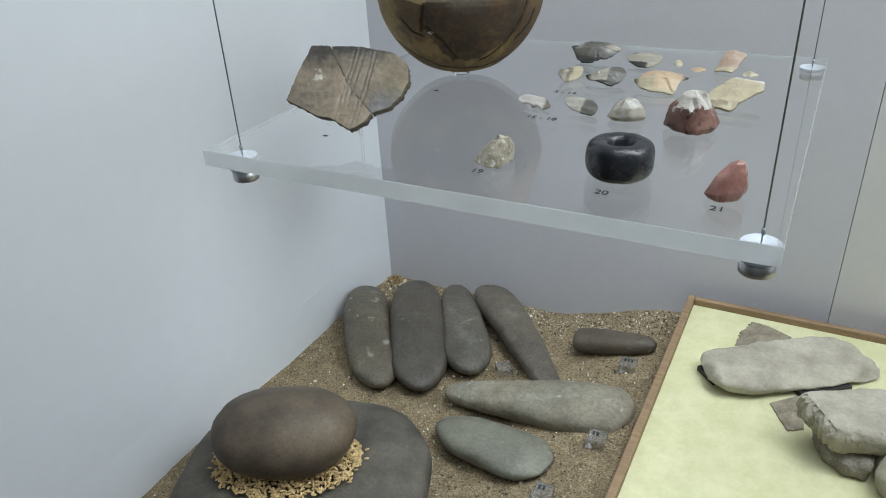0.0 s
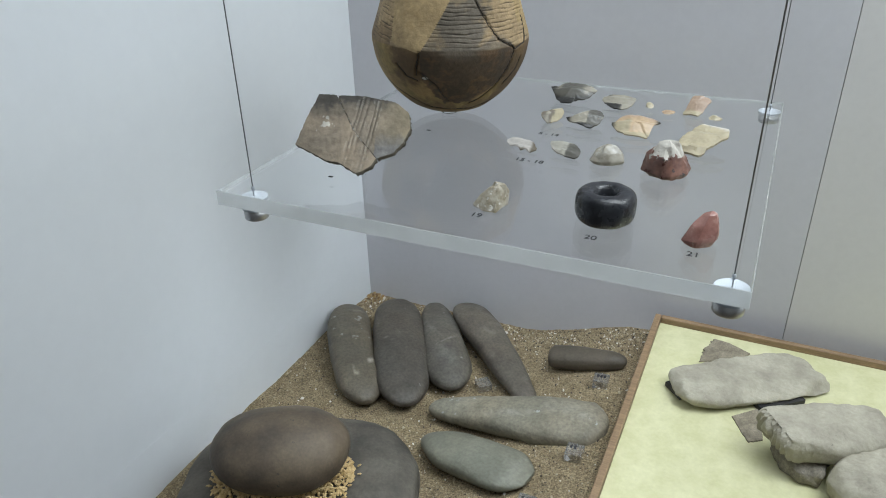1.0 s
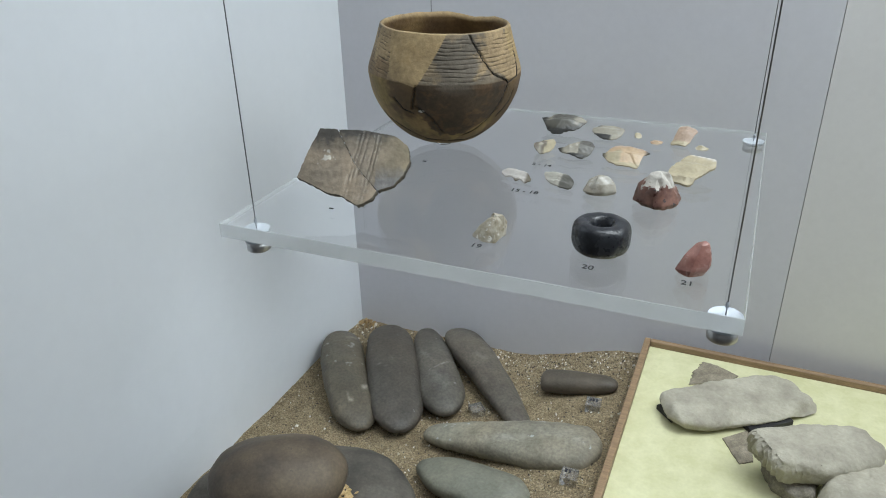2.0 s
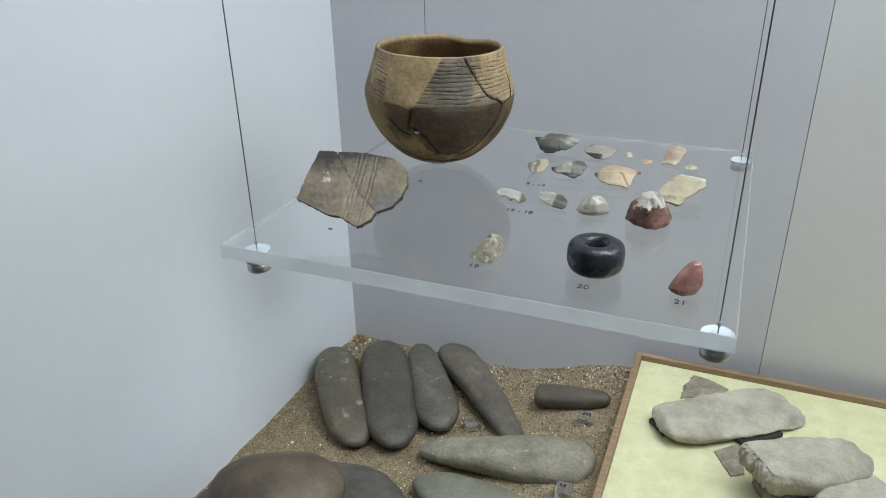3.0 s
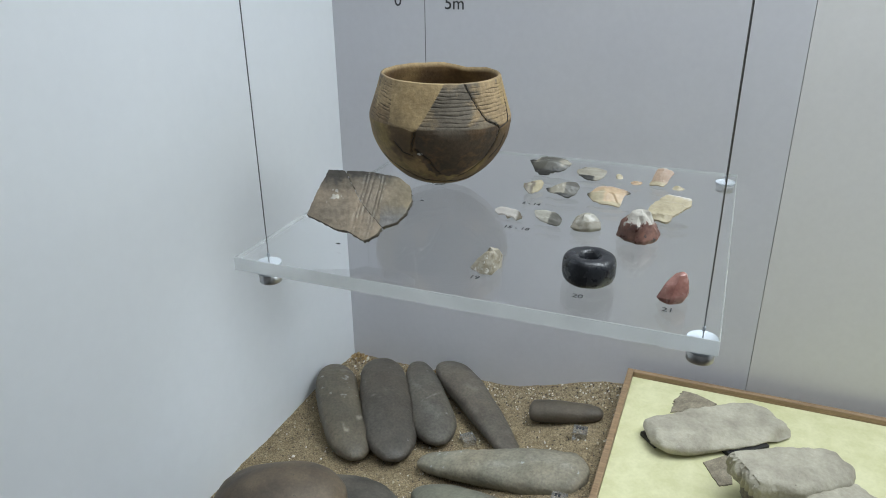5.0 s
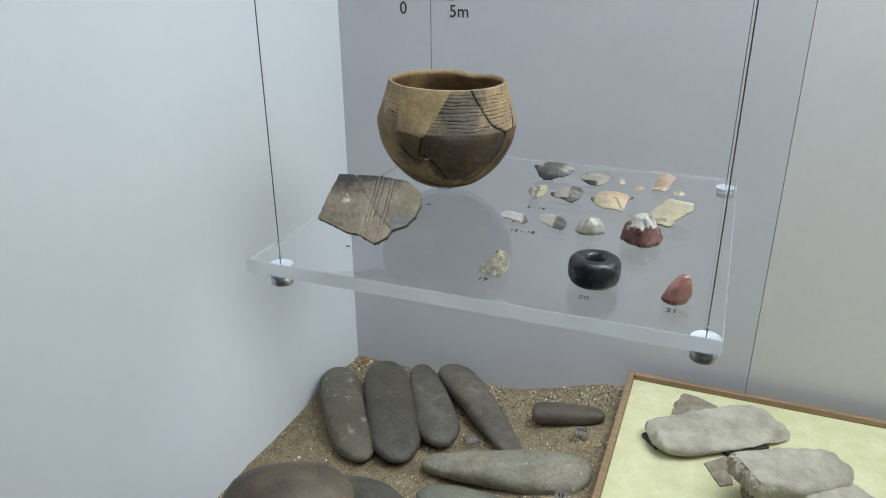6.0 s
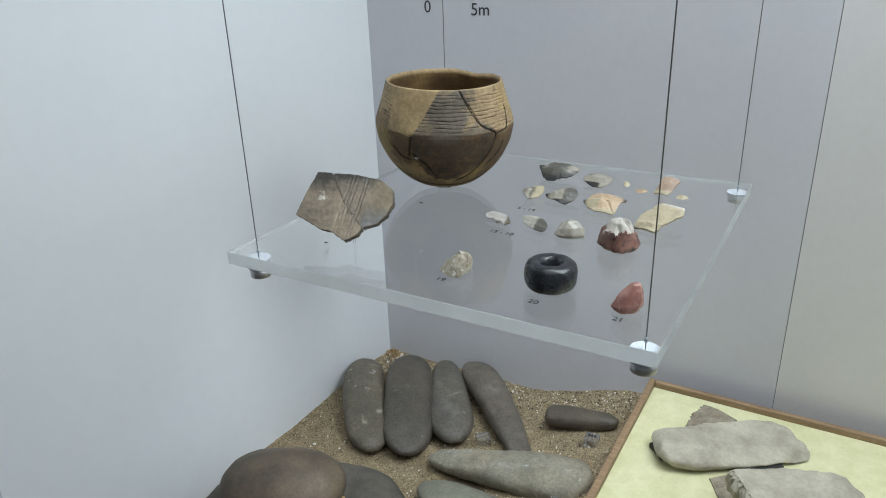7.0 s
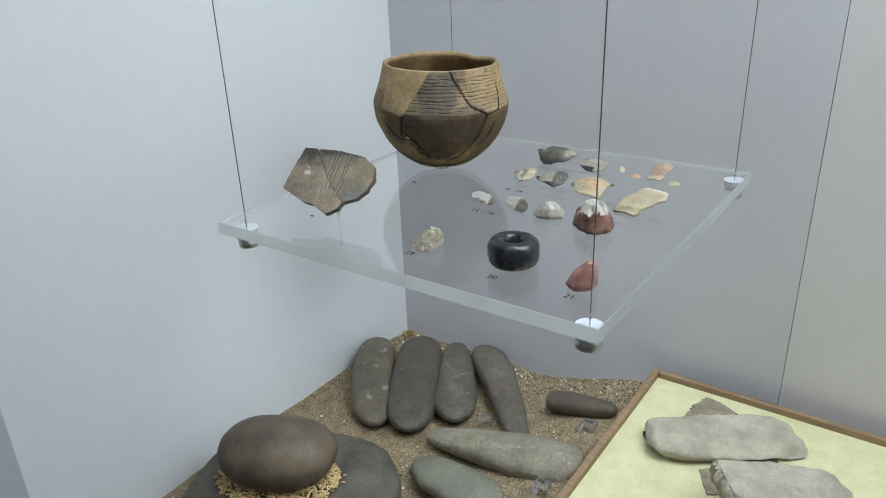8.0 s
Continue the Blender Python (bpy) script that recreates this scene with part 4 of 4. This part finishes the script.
        belly = mix3(belly, core, ramp(z - low, -1.2, 1.2) * ramp(u, -20.6, -19.4) * ramp(50 - u, -0.6, 0.6))
        return mix3(belly, c, ramp(z - wob, 83.2, 84.6))

    for i in range(steps):
        for k in range(n):
            j = (k + 1) % n
            bm.faces.new((rings[i][k], rings[i][j], rings[i + 1][j], rings[i + 1][k]))
    outside = len(rings) * n
    bm.faces.new(list(reversed(rings[0])))
    inner = [rings[-1]]
    for i in range(24):
        s = 1 - i / 24
        t = 0.0045 if i else 0.002
        z = max(rise(s) + (0.0008 if i == 0 else 0), 0.011)
        ring = []
        for k, v in enumerate(rings[-1]):
            a = k * math.tau / n
            r = max(radius(s) - t - (0.0005 if i == 0 else 0), 0.002)
            drop = (v.co.z - height) if i < 2 else 0
            ring.append(bm.verts.new((r * math.cos(a), r * math.sin(a), z + drop)))
        inner.append(ring)
    for q, (lo, hi) in enumerate(zip(inner, inner[1:])):
        for k in range(n):
            j = (k + 1) % n
            bm.faces.new((lo[k], lo[j], hi[j], hi[k]))
    bm.faces.new(inner[-1])
    bm.verts.index_update()
    layer = bm.verts.layers.float_color.new("stain")
    bm.verts.ensure_lookup_table()
    for v in bm.verts:
        u = math.degrees((math.atan2(v.co.y, v.co.x) - front + math.pi) % math.tau - math.pi)
        if v.index < outside:
            c = clay(u, (v.co.z if v.co.z > 0.655 * height else (v.co.z - 0.005) / (0.655 * height - 0.005) * 0.655 * height) / height * 130)
        else:
            k = noise.noise(v.co * 26) + 0.5 * noise.noise(v.co * 70)
            c = fill if v.index < outside + n else mix3(inside, brown if k < 0 else tan, 1.4 * abs(k))
        v[layer] = (*c, 1.0)
    ob = part("pot", bm, POT_CLAY)
    ob.matrix_basis = pose(0.0605, 0.256, SH + 0.0005, 0, 1.5)
    for c in cracks:
        crack(c, front, radius, rise, ob)
    tagged(ob, "mended tan and black round-based pottery bowl with ribbed shoulder", "pot")
    bm = lathe(bmesh.new(), [(0.006, 0), (0.0085, 0), (0.0085, 0.0052), (0.006, 0.0052), (0.006, 0)], 48)
    ring = part("pot_stand", bm, ACRYLIC, smooth=False)
    ring.matrix_basis = pose(0.0605, 0.256, SH + 0.0003)
    ring.visible_shadow = False
    tagged(ring, "low clear acrylic ring under a round-based bowl", "stand")


build_pot()


# ---- the sherd on its stand ----
SHERD = surface("grey_buff_pottery", (0.78, 0.78, 0.77), (1.22, 1.2, 1.18), 30, 260, 0.18, 0.85, 0.5, 0.0011, stain=True)
SHERD_EDGE = surface("dark_broken_pottery", (0.085, 0.072, 0.054), (0.17, 0.145, 0.11), 90, 500, 0.3, 0.9, 0.6)


def sherd_piece(name, corners, seed, grooves, parent, label):
    """A broken plate of pottery, from its corner points in metres across and up."""
    rng = random.Random(seed)
    line = []
    for (a, b), (c, d) in zip(corners, corners[1:] + corners[:1]):
        steps = max(2, int(math.hypot(c - a, d - b) / 0.0013))
        for k in range(steps):
            t = k / steps
            line.append((a + (c - a) * t + rng.uniform(-1, 1) * 0.0003, b + (d - b) * t + rng.uniform(-1, 1) * 0.0003))
    cx, cy = sum(p[0] for p in line) / len(line), sum(p[1] for p in line) / len(line)

    def relief(x, y):
        z = -3.0 * (x - 0.008) ** 2 + 0.0004 * noise.noise(Vector((x * 200, y * 200, seed)))
        for g in grooves:
            off = (x - g[0]) - (y - 0.03) * g[1]
            deep = min(1.0, max(0.25, (y - 0.006) / 0.02)) * (0.7 + 0.6 * noise.noise(Vector((y * 140, g[0] * 700, 4))))
            z -= 0.0013 * deep * math.exp(-((off + 0.0006 * noise.noise(Vector((y * 180, g[0] * 900, 1)))) / 0.0008) ** 2)
        return z
    bm = bmesh.new()
    shrink = [0.0] + [k / 60 for k in range(1, 61)]
    rings = []
    for q in reversed(shrink):
        rings.append([bm.verts.new((cx + (x - cx) * q, relief(cx + (x - cx) * q, cy + (y - cy) * q), cy + (y - cy) * q)) for x, y in line] if q else [bm.verts.new((cx, relief(cx, cy), cy))])
        for v in rings[-1]:
            v.co.y = -v.co.y
    back = [bm.verts.new((v.co.x + rng.uniform(-1, 1) * 0.0006, v.co.y + 0.0075 + rng.uniform(-1, 1) * 0.0005, v.co.z + rng.uniform(-1, 1) * 0.0006)) for v in rings[0]]
    m = len(line)
    for lo, hi in zip(rings, rings[1:]):
        for k in range(m):
            j = (k + 1) % m
            bm.faces.new(list(dict.fromkeys([lo[k], lo[j], hi[j % len(hi)], hi[k % len(hi)]])))
    for k in range(m):
        f = bm.faces.new((back[k], back[(k + 1) % m], rings[0][(k + 1) % m], rings[0][k]))
        f.material_index, f.smooth = 1, False
    f = bm.faces.new(list(reversed(back)))
    f.material_index = 1
    bmesh.ops.recalc_face_normals(bm, faces=bm.faces[:])
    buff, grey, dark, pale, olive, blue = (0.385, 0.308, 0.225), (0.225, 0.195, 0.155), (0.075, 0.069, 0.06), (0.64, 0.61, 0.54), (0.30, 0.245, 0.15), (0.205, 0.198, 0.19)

    def clay(c):
        x, z = c.x, c.z
        wob = noise.noise(Vector((x * 110, z * 110, 3))) + 0.5 * noise.noise(Vector((x * 320, z * 320, 5)))
        tone = mix3(buff, grey, 0.5 + 0.6 * noise.noise(Vector((x * 60, z * 60, 8))))
        if seed == 6:
            tone = mix3(mix3(tone, grey, 0.7), olive, 18 * (x - 0.02) * (z > 0.02))
            tone = mix3(tone, blue, (0.034 + 0.004 * wob - z) / 0.012 * (x > 0.03))
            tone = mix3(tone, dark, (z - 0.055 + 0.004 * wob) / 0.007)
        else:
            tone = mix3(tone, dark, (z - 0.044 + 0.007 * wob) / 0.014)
        for g in grooves:
            off = abs((x - g[0]) - (z - 0.03) * g[1])
            tone = mix3(tone, dark, (0.62 if seed == 6 else 0.35) + 0.5 * wob - off / 0.0011)
            if wob > 0.1:
                tone = mix3(tone, pale, 0.28 - abs(off - 0.0018) / 0.0020)
        return mix3(tone, pale, (0.0030 + 0.0085 * (wob + 0.4 * noise.noise(Vector((x * 420, z * 420, 1)))) - math.hypot((x + 0.013) / 1.7, z - 0.0395)) / 0.0012)
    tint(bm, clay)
    return part(name, bm, SHERD, parent, label, mats=(SHERD_EDGE,))


def build_sherd():
    at = pose(0.06, 0.0315, 0.3775, -38.5, 0, 14.7)
    s = empty("pot_sherd", at, "grey-buff broken pot sherd mended from two pieces, on a clear stand", "sherd")
    left = [(-0.039, 0.0225), (-0.031, 0.0455), (-0.022, 0.0655), (-0.006, 0.0645), (0.0025, 0.0495), (0.0118, 0.034), (0.021, 0.0235),
            (0.0322, 0.0122), (0.0298, 0.006), (0.0225, 0.0005), (0.018, -0.0018), (0.0018, 0.0068), (-0.0085, 0.0078), (-0.0222, 0.0148)]
    right = [(-0.0055, 0.0645), (0.0166, 0.0645), (0.0427, 0.0614), (0.0545, 0.0537), (0.0565, 0.0406), (0.0526, 0.0284), (0.0449, 0.0178),
             (0.0327, 0.0124), (0.0213, 0.0238), (0.0121, 0.0343), (0.0029, 0.0497)]
    grooves = [(0.0095, 0.17), (0.0125, 0.17), (0.0165, 0.17), (0.0235, 0.15), (0.0265, 0.15)]
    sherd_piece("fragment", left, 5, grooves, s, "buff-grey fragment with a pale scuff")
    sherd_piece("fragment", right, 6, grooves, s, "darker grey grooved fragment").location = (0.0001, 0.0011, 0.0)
    st = empty("sherd_stand", pose(0.066, 0.066, SH, 0, 0, 14.7), "clear acrylic stand hidden behind a sherd", "stand")
    rest = part("back_rest", box(bmesh.new(), -0.001, 0.001, -0.0006, 0.0006, 0.0002, 0.022, 0.0002, 1), ACRYLIC, st, smooth=False)
    rest.visible_shadow = False


build_sherd()

# ---- small finds on the shelf ----
JET = surface("black_polished_stone", (0.012, 0.013, 0.016), (0.026, 0.028, 0.033), 60, 500, 0.25, 0.26, 0.3, 0.0005, (0.14, 0.13, 0.11), 260, 0.76)
RED = surface("red_jasper", (0.24, 0.105, 0.085), (0.41, 0.215, 0.18), 60, 420, 0.10, 0.26, 0.12, 0.0004, (0.16, 0.06, 0.05), 90, 0.64)
RED_DARK = surface("dark_red_flint", (0.10, 0.05, 0.042), (0.27, 0.14, 0.105), 75, 420, 0.14, 0.3, 0.15, 0.0004, (0.07, 0.06, 0.06), 110, 0.62)
CORTEX = surface("white_cortex", (0.36, 0.33, 0.285), (0.56, 0.53, 0.475), 120, 600, 0.12, 0.8, 0.4, 0.0005, (0.16, 0.125, 0.10), 170, 0.66)
FL_PEACH = surface("peach_flint", (0.38, 0.25, 0.15), (0.54, 0.415, 0.285), 80, 500, 0.1, 0.42, 0.2, 0.0004)
FL_CREAM = surface("cream_flint", (0.36, 0.31, 0.20), (0.53, 0.47, 0.345), 90, 500, 0.12, 0.45, 0.2, 0.0004)
FL_CLEAR = surface("translucent_grey_flint", (0.33, 0.305, 0.25), (0.45, 0.43, 0.38), 80, 420, 0.08, 0.28, 0.12, 0.0004)
FL_MILKY = surface("milky_grey_flint", (0.27, 0.24, 0.19), (0.40, 0.375, 0.32), 70, 420, 0.08, 0.28, 0.12, 0.0004)
FL_TAN = surface("tan_quartz", (0.25, 0.21, 0.14), (0.45, 0.41, 0.33), 160, 500, 0.25, 0.3, 0.3, 0.0005, (0.72, 0.70, 0.64), 200, 0.6)


def build_ring():
    prof = []
    R, r, h = 0.0222, 0.0062, 0.0238
    for i in range(40):
        a = math.pi * i / 39
        c, d = math.cos(a), math.sin(a)
        prof.append((0.0125 + (R - 0.0125) * abs(d) ** 0.62, h / 2 - h / 2 * math.copysign(abs(c) ** 0.75, c)))
    prof = [(0.0085, 0.0012), (0.0105, 0.0002)] + prof + [(0.0098, h - 0.0006), (0.0078, h - 0.0028), (r, h - 0.007), (r, 0.006), (0.0085, 0.0012)]
    bm = lathe(bmesh.new(), prof, 72)
    for v in bm.verts:
        v.co += v.co.normalized() * 0.0005 * noise.noise(v.co * 120)
    ob = part("stone_bead", bm, JET)
    ob.matrix_basis = pose(0.2745, 0.0585, SH + 0.0004)
    tagged(ob, "large black polished stone bead with a drilled hole", "bead")


build_ring()
Z = SH + 0.0003
nugget("red_stone", 0.3425, 0.0460, Z, (0.027, 0.022, 0.0245), 25, RED, "smooth faceted red stone on a clear shelf", 41, 6, (0, 0), (0.55, 0.2), 0.04, 0.1, category="red stone", cuts=3, soften=1, grain=0.006)
nugget("flint_core", 0.3015, 0.1620, Z, (0.043, 0.032, 0.0315), 12, RED_DARK, "dark red flint core with a white rind on top", 42, 10, (0, 0), (-0.05, 0.1), 0.02, 0.14, (CORTEX,), 0.62, "flint core", cuts=5, soften=1, grain=0.022)
nugget("flint_scraper", 0.2500, 0.1715, Z, (0.032, 0.023, 0.0170), 20, FL_MILKY, "grey translucent conical flint scraper", 43, 9, (0, 0), (0.0, 0.2), 0.0, 0.12, (FL_CLEAR,), 0.45, cuts=4, soften=2, grain=0.012)
shell("flint_flake", 0.2100, 0.1775, (0.033, 0.016, 0.0078), -10, "clear", "small clear grey flint flake with white flecks",
      [(-1, 0.2), (-0.75, 0.9), (-0.2, 1), (0.5, 0.4), (1, -0.2), (0.9, -0.85), (0.3, -1), (-0.6, -0.7)], [(-1, 0.0), (-0.5, 0.45), (0.4, 1.0), (1, 0.8)], 44, ("grey", "rind"),
      lambda u, v, w: 1 if u > 0.15 and w > 0.05 else (2 if w < -0.45 else 0), facets=9)
shell("flint_flake", 0.1690, 0.1770, (0.034, 0.014, 0.0062), -8, "white", "small white flint flake with a notched edge",
      [(-1, 0.1), (-0.6, 1), (0.5, 0.7), (1, -0.3), (0.7, -1), (0.35, -0.5), (0.1, -0.9), (-0.2, -0.35), (-0.6, -0.6)], [(-1, 0.0), (-0.2, 0.5), (0.6, 0.95), (1, 1)], 45, ("brown",),
      lambda u, v, w: 1 if u > 0.62 + 0.25 * w or (v < -0.55 and w > 0.2) else 0)
nugget("quartz_flake", 0.1895, 0.0500, Z, (0.036, 0.02, 0.019), 52, FL_TAN, "glittering tan quartz flake", 46, 12, (12, 0), (0.25, 0.2), 0.1, 0.25)
# black along the front paints the shaded lower edge
shell("flint_flake", 0.1710, 0.3390, (0.052, 0.030, 0.0150), 6, "grey", "large dark brown-grey flint flake with a sharp point",
      [(-1, 0.55), (-0.82, 0.3), (-0.55, 0.45), (-0.2, 0.95), (0.3, 1), (0.75, 0.7), (1, 0.45), (0.8, -0.2), (0.35, -0.6), (-0.1, -1), (-0.5, -0.8), (-0.85, 0.0)],
      [(-1, 0.0), (-0.6, 0.22), (0.1, 0.85), (0.6, 1.0), (1, 0.85)], 47, ("black", "milky"),
      lambda u, v, w: 1 if u < -0.78 or v < -0.42 + 0.35 * w + 0.25 * abs(u) or (u > 0.45 and w > 0.12) else (2 if w < -0.28 else 0), lift=0.0035, arch=0.6, facets=11)
# its black front edge is shade put into the colour
shell("flint_flake", 0.2220, 0.3330, (0.036, 0.020, 0.0090), -4, "milky", "pale grey flint flake with a dark edge",
      [(-1, 0.1), (-0.6, 0.8), (0.2, 1), (0.9, 0.9), (1, 0.2), (0.75, -0.7), (0.3, -1), (-0.2, -0.9), (-0.7, -0.5)], [(-1, 0.0), (-0.4, 0.4), (0.4, 0.9), (1, 1.0)], 48, ("black", "grey"),
      lambda u, v, w: 1 if v < -0.4 and u < 0.3 and w > -0.1 else (2 if u < -0.1 and w > 0.25 else 0))
flake("flint_chip", 0.2530, 0.3480, Z, (0.008, 0.010, 0.002), 20, FL_CREAM, "tiny pale flint chip", 49, (40, 0), 4, steep=4)
flake("flint_chip", 0.2750, 0.3320, Z, (0.013, 0.009, 0.003), 10, FL_PEACH, "tiny tan flint chip", 50, (16, 0), 4, steep=4)
shell("flint_flake", 0.3015, 0.3360, (0.026, 0.020, 0.0135), -3, "pink", "small upright peach flint flake",
      [(-0.95, -0.8), (-0.6, 0.4), (-0.5, 1), (0.7, 1), (1, 0.8), (0.7, -0.1), (0.35, -1), (-0.4, -0.9)], [(-1, 0.0), (-0.6, 0.15), (0.5, 0.85), (1, 1.0)], 51, ("cream",),
      lambda u, v, w: 1 if v < -0.5 + 0.3 * w else 0, facets=5)
flake("flint_chip", 0.3220, 0.3280, Z, (0.013, 0.009, 0.003), 10, FL_CREAM, "tiny tan flint chip", 52, (16, 0), 4, steep=4)
shell("flint_flake", 0.1700, 0.2650, (0.032, 0.014, 0.009), 58, "brown", "small yellowish flint blade",
      [(-1, -0.3), (-0.6, -1), (0.3, -0.9), (0.9, -0.5), (1, 0.4), (0.4, 1), (-0.5, 0.8)], [(-1, 0.0), (-0.2, 0.85), (0.3, 1.0), (1, 0.3)], 53, ("milky", "cream"),
      lambda u, v, w: 1 if w > 0.1 else (2 if w < -0.3 else 0))
# front edge blackened in colour as its shaded side
shell("flint_flake", 0.2040, 0.2645, (0.038, 0.024, 0.0105), 3, "grey", "dark grey flint flake with a sharp point",
      [(-1, 0.0), (-0.7, -0.1), (-0.2, 0.25), (0.35, 0.9), (0.75, 1), (1, 0.3), (0.75, -0.5), (0.4, -1), (-0.2, -0.75), (-0.7, -0.4)], [(-1, 0.0), (-0.5, 0.25), (0.4, 0.9), (1, 1.0)], 54, ("black", "milky"),
      lambda u, v, w: 1 if v < -0.5 + 0.2 * w or u < -0.72 else (2 if u < 0.15 and w < 0.25 else 0), lift=0.002, arch=0.5)
shell("flint_flake", 0.2560, 0.2555, (0.047, 0.027, 0.0120), 2, "peach", "broad peach flint flake with a pointed tip",
      [(-1, 0.0), (-0.8, 0.35), (-0.45, 0.95), (0.0, 1), (0.62, 0.75), (1, 0.6), (0.74, 0.3), (0.66, -0.3), (0.58, -1), (0.1, -0.95), (-0.25, -1), (-0.7, -0.5)],
      [(-1, 0.0), (-0.7, 0.12), (0.2, 0.8), (0.7, 1.0), (1, 0.95)], 55, ("black", "cream", "pink"),
      lambda u, v, w: 1 if u < -0.84 or u > 0.78 else (2 if v < -0.45 + 0.3 * w or (u < -0.2 and w < -0.3) else (3 if v > 0.62 + 0.3 * w else 0)), lift=0.001, arch=0.4)
shell("flint_flake", 0.3185, 0.2360, (0.045, 0.050, 0.0150), -6, "cream", "cream flint flake with stepped edges",
      [(-0.85, -0.95), (-0.3, -0.9), (0.3, -1), (0.5, -0.55), (1, 0.3), (0.9, 0.75), (0.3, 1), (-0.1, 0.85), (-0.4, 0.35), (-0.75, -0.25), (-0.7, -0.6)],
      [(-1, 0.05), (-0.8, 0.16), (-0.72, 0.38), (0.2, 0.8), (0.7, 1.0), (1, 0.9)], 56, ("rind", "milky", "brown"),
      lambda u, v, w: 1 if v > 0.68 + 0.12 * w else (3 if v < -0.86 and w > 0.1 else (2 if w > 0.5 else 0)), thick=0.004, facets=9)


def lettering(text, size, m, name, label, material=INK):
    cu = bpy.data.curves.new(name, "FONT")
    cu.body, cu.size, cu.align_x, cu.align_y, cu.extrude = text, size, "CENTER", "CENTER", 0.0001
    cu.offset = 0.003 * size
    tmp = bpy.data.objects.new(name, cu)
    scene.collection.objects.link(tmp)
    bpy.context.view_layer.update()
    me = bpy.data.meshes.new_from_object(tmp.evaluated_get(bpy.context.evaluated_depsgraph_get()))
    bpy.data.objects.remove(tmp)
    me.materials.clear()
    me.materials.append(material)
    ob = new(name, me)
    ob.matrix_basis = m
    return tagged(ob, label, "number")


for text, x, y in (("19", 0.184, 0.0305), ("20", 0.2725, 0.0265), ("21", 0.342, 0.028), ("15 - 18", 0.185, 0.151)):
    lettering(text, 0.0092, pose(x, y, SH + 0.0003), "number_label", f"small black printed number on the clear shelf: {text}")
for x, y, w in ((0.066, 0.193, 0.004), (0.040, 0.054, 0.004)):
    tagged(slab("number_label", x - w / 2, x + w / 2, y - 0.001, y + 0.001, SH + 0.0001, SH + 0.0004, INK), "tiny black printed mark on the clear shelf", "number")
lettering("5 - 14", 0.0085, pose(0.180, 0.224, SH + 0.0003), "number_label", "small black printed number on the clear shelf: 5 - 14")

# scale bar printed on the back wall
lettering("0", 0.0240, pose(-0.0985, BACK - 0.0003, 0.5395, 90), "scale_lettering", "black printed figure of a scale bar on the wall")
lettering("5m", 0.0240, pose(-0.0125, BACK - 0.0003, 0.5370, 90), "scale_lettering", "black printed lettering of a scale bar on the wall")
sb = empty("scale_bar", pose(-0.1010, BACK, 0.5535), "thin black and purple printed scale bar on the wall", "scale bar")
part("bar_line", box(bmesh.new(), 0, 0.081, -0.0004, -0.0001, -0.0012, 0.0004), INK, sb, smooth=False)
part("bar_fill", box(bmesh.new(), 0.0, 0.081, -0.0004, -0.0001, 0.0006, 0.0030), INK_PURPLE, sb, smooth=False)


def number_block(x, y, turn, bars):
    z = sand_height(x, y)
    b = empty("number_block", pose(x, y, z - 0.001, 0, 0, turn), "small clear acrylic number block on sand", "number block", "number blocks")
    part("block", box(bmesh.new(), -0.0098, 0.0098, -0.0098, 0.0098, 0, 0.0125, 0.0008, 2), BLOCK, b, "clear acrylic", smooth=False)
    for k in range(bars):
        part("mark", box(bmesh.new(), -0.0058 + 0.0042 * k, -0.0031 + 0.0042 * k, 0.0, 0.0055, 0.0126, 0.0128), INK, b, "black printed mark", smooth=False)


number_block(0.232, 0.342, 4, 3)
number_block(0.2365, 0.198, 2, 2)
number_block(0.0745, 0.322, 42, 0)
number_block(0.208, 0.112, 3, 2)

grit("sand_grains", 13000, 0.0008, 0.0019, GRIT, "loose sand grains of mixed browns on the sand bed", 1, 0.2)
grit("shell_bits", 420, 0.0011, 0.0024, SHELL_GRIT, "white shell fragments scattered on the sand", 2, 0.5)
grit("coarse_grains", 420, 0.0013, 0.0026, GRIT, "coarser grains heaped along the back wall", 3, 1.0)
for hx, hy, spread, high, count in ((-0.190, 0.482, 0.009, 0.007, 150), (-0.080, 0.484, 0.009, 0.007, 110), (-0.040, 0.486, 0.007, 0.006, 60)):
    grit("coarse_grains", count, 0.0012, 0.0026, AMBER_GRIT, "small heap of amber and white grit against the back wall", 5 + count, heap=(hx, hy, spread, high))
